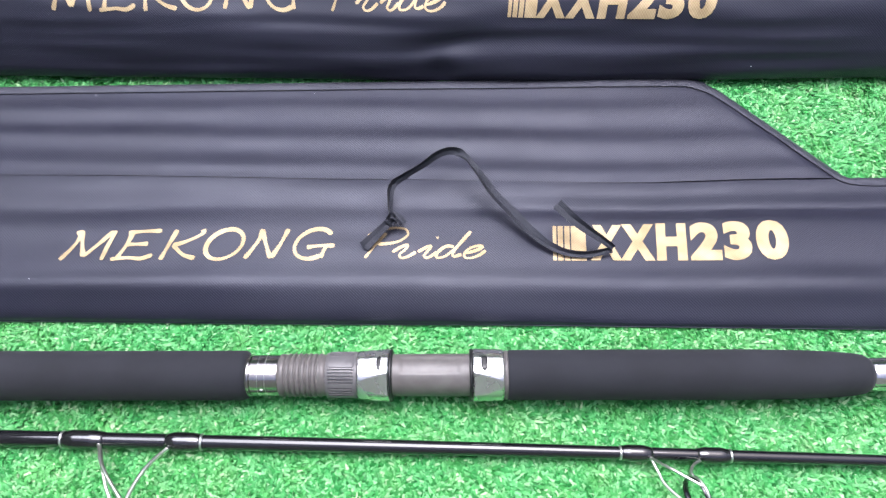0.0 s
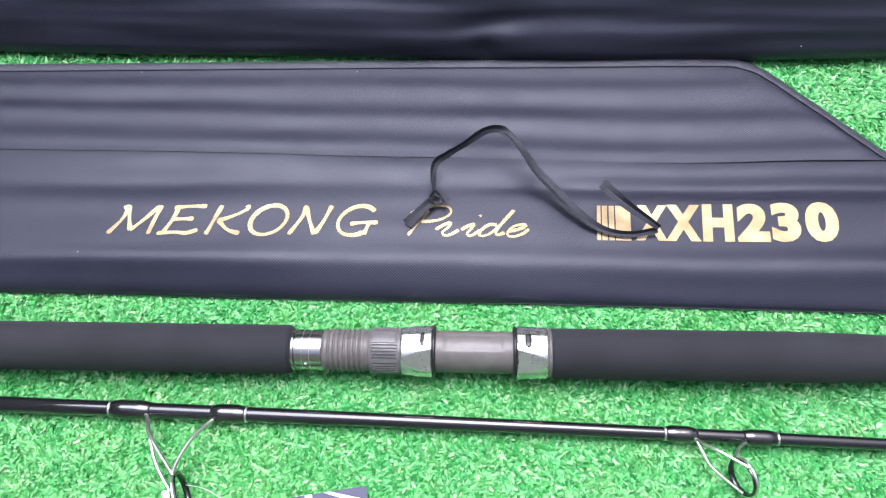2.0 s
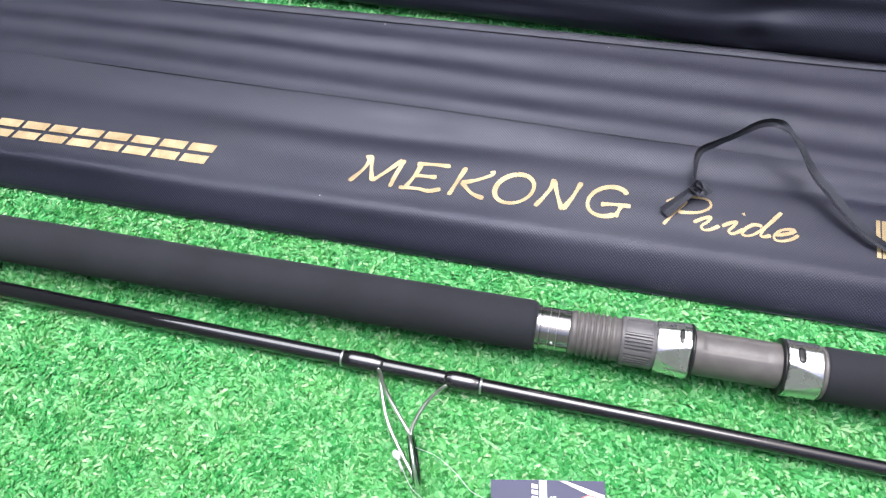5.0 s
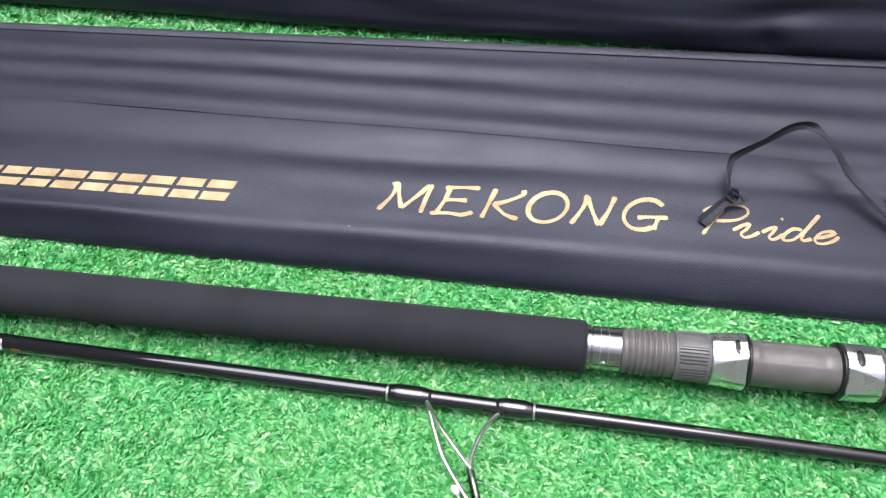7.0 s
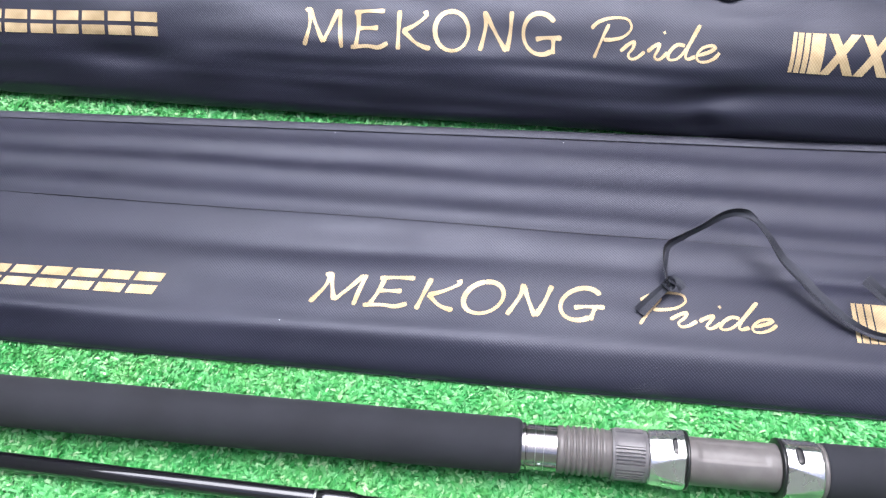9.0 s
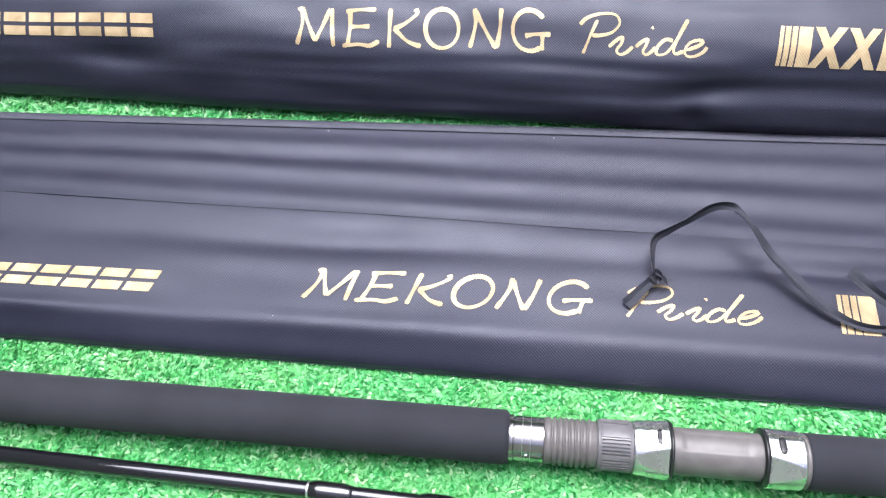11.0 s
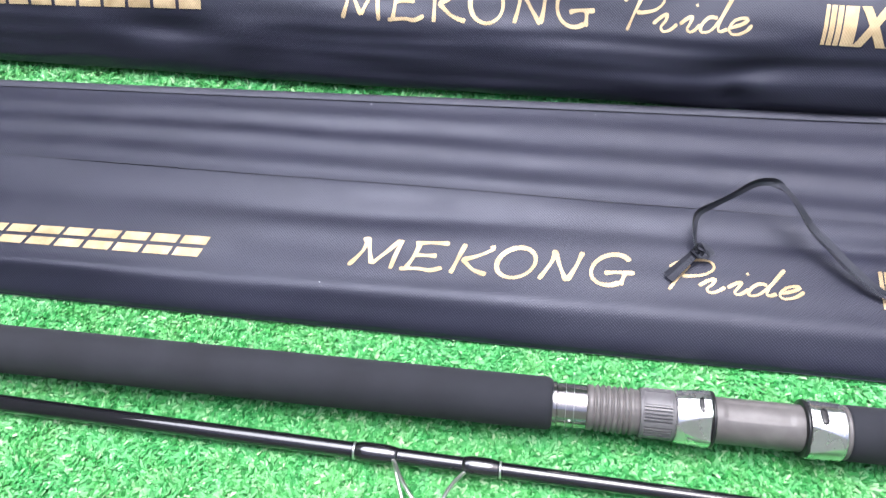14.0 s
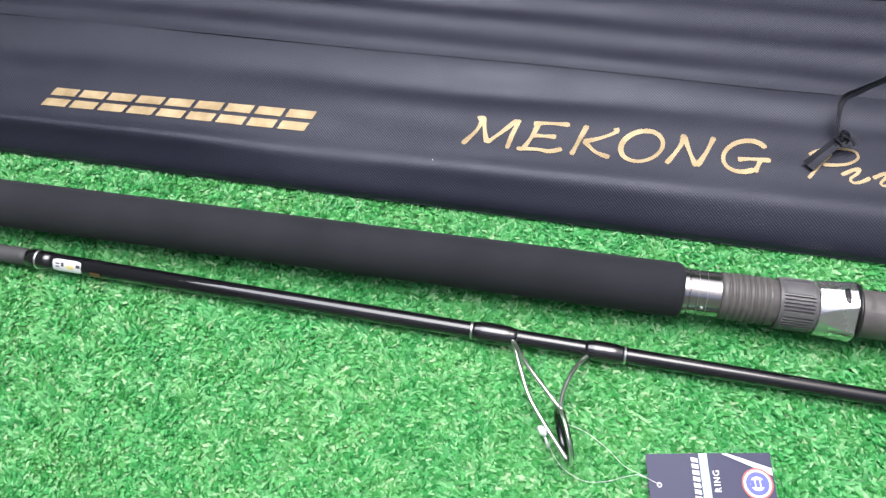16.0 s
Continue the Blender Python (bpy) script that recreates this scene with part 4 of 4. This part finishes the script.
# a maker's word as bars, read from the side
for k in range(8):
    y0 = -0.0020 - k * 0.0032
    tag_quad(((0.0228, y0), (0.0262, y0 - 0.0006), (0.0262, y0 - 0.0028), (0.0228, y0 - 0.0022)), card_white, "printed_bar", 0.0004)


def tag_print(x, y, lift):
    # the line of print runs up the card
    return on_tag(0.0362 - y, -0.0195 + x, lift)


font_letters("RING", ((0.0, 0.0024), (0.0031, 0.0037), (0.0045, 0.0072), (0.0079, 0.0108)), 0.0, 0.0033, (tag, tag_print), 0.02, card_white)
tag_disc(0.0054, -0.0157, 0.0013, card_white, "eyelet", 0.0005, 0.0008)

tie = thing("tag_tie", (-0.128, 0.030, 0.004), "white nylon tag tie looped from guide to card", "tag tie")
hole = on_tag(0.0054, -0.0157, 0.0010)
part("strand", tube(smooth_line([Vector(q) for q in ((-0.1265, 0.0265, 0.005), (-0.1235, 0.0215, 0.0035), (-0.1170, 0.0145, 0.0035), (-0.1060, 0.0100, 0.004), (-0.0950, 0.0115, 0.004), (-0.0850, 0.0155, 0.0045), (-0.0780, 0.0175, 0.005))] + [hole], 6), 0.00014, 6), nylon, tie)
part("strand", tube(smooth_line([Vector(q) for q in ((-0.1210, 0.0380, 0.006), (-0.1090, 0.0360, 0.0045), (-0.0960, 0.0290, 0.004), (-0.0860, 0.0210, 0.0045), (-0.0790, 0.0185, 0.005))] + [hole], 6), 0.00014, 6), nylon, tie)
part("anchor", tube(smooth_line([Vector(q) for q in ((-0.1325, 0.0335, 0.0085), (-0.1305, 0.0315, 0.0095), (-0.1285, 0.0290, 0.0085))], 6), lambda t: 0.0008 + 0.0014 * math.sin(math.pi * t), 10), nylon, tie, "white nylon lock bead")
part("anchor_tail", tube([Vector((-0.1290, 0.0295, 0.008)), Vector((-0.1275, 0.0268, 0.006)), Vector((-0.1262, 0.0238, 0.004))], 0.0007, 8), nylon, tie)

# ---- lint on the cloth ----
rl = random.Random(5)


def lint(p, size):
    bm = bmesh.new()
    bmesh.ops.create_icosphere(bm, subdivisions=1, radius=size)
    for v in bm.verts:
        v.co = Vector((v.co.x * rl.uniform(0.7, 1.5), v.co.y * rl.uniform(0.7, 1.3), v.co.z * 0.5)) + p
    return tagged(mesh_ob("lint", bm, lint_white), "tiny white speck of lint on black cloth", "lint", "lint specks")


for x, y in ((-0.216, 0.353), (-0.219, 0.187), (-0.043, 0.352), (0.31, 0.33)):
    lint(low_point(x, y, 0.0003), 0.0004)
lint(up_point(0.295, 0.15, 0.0003), 0.0005)
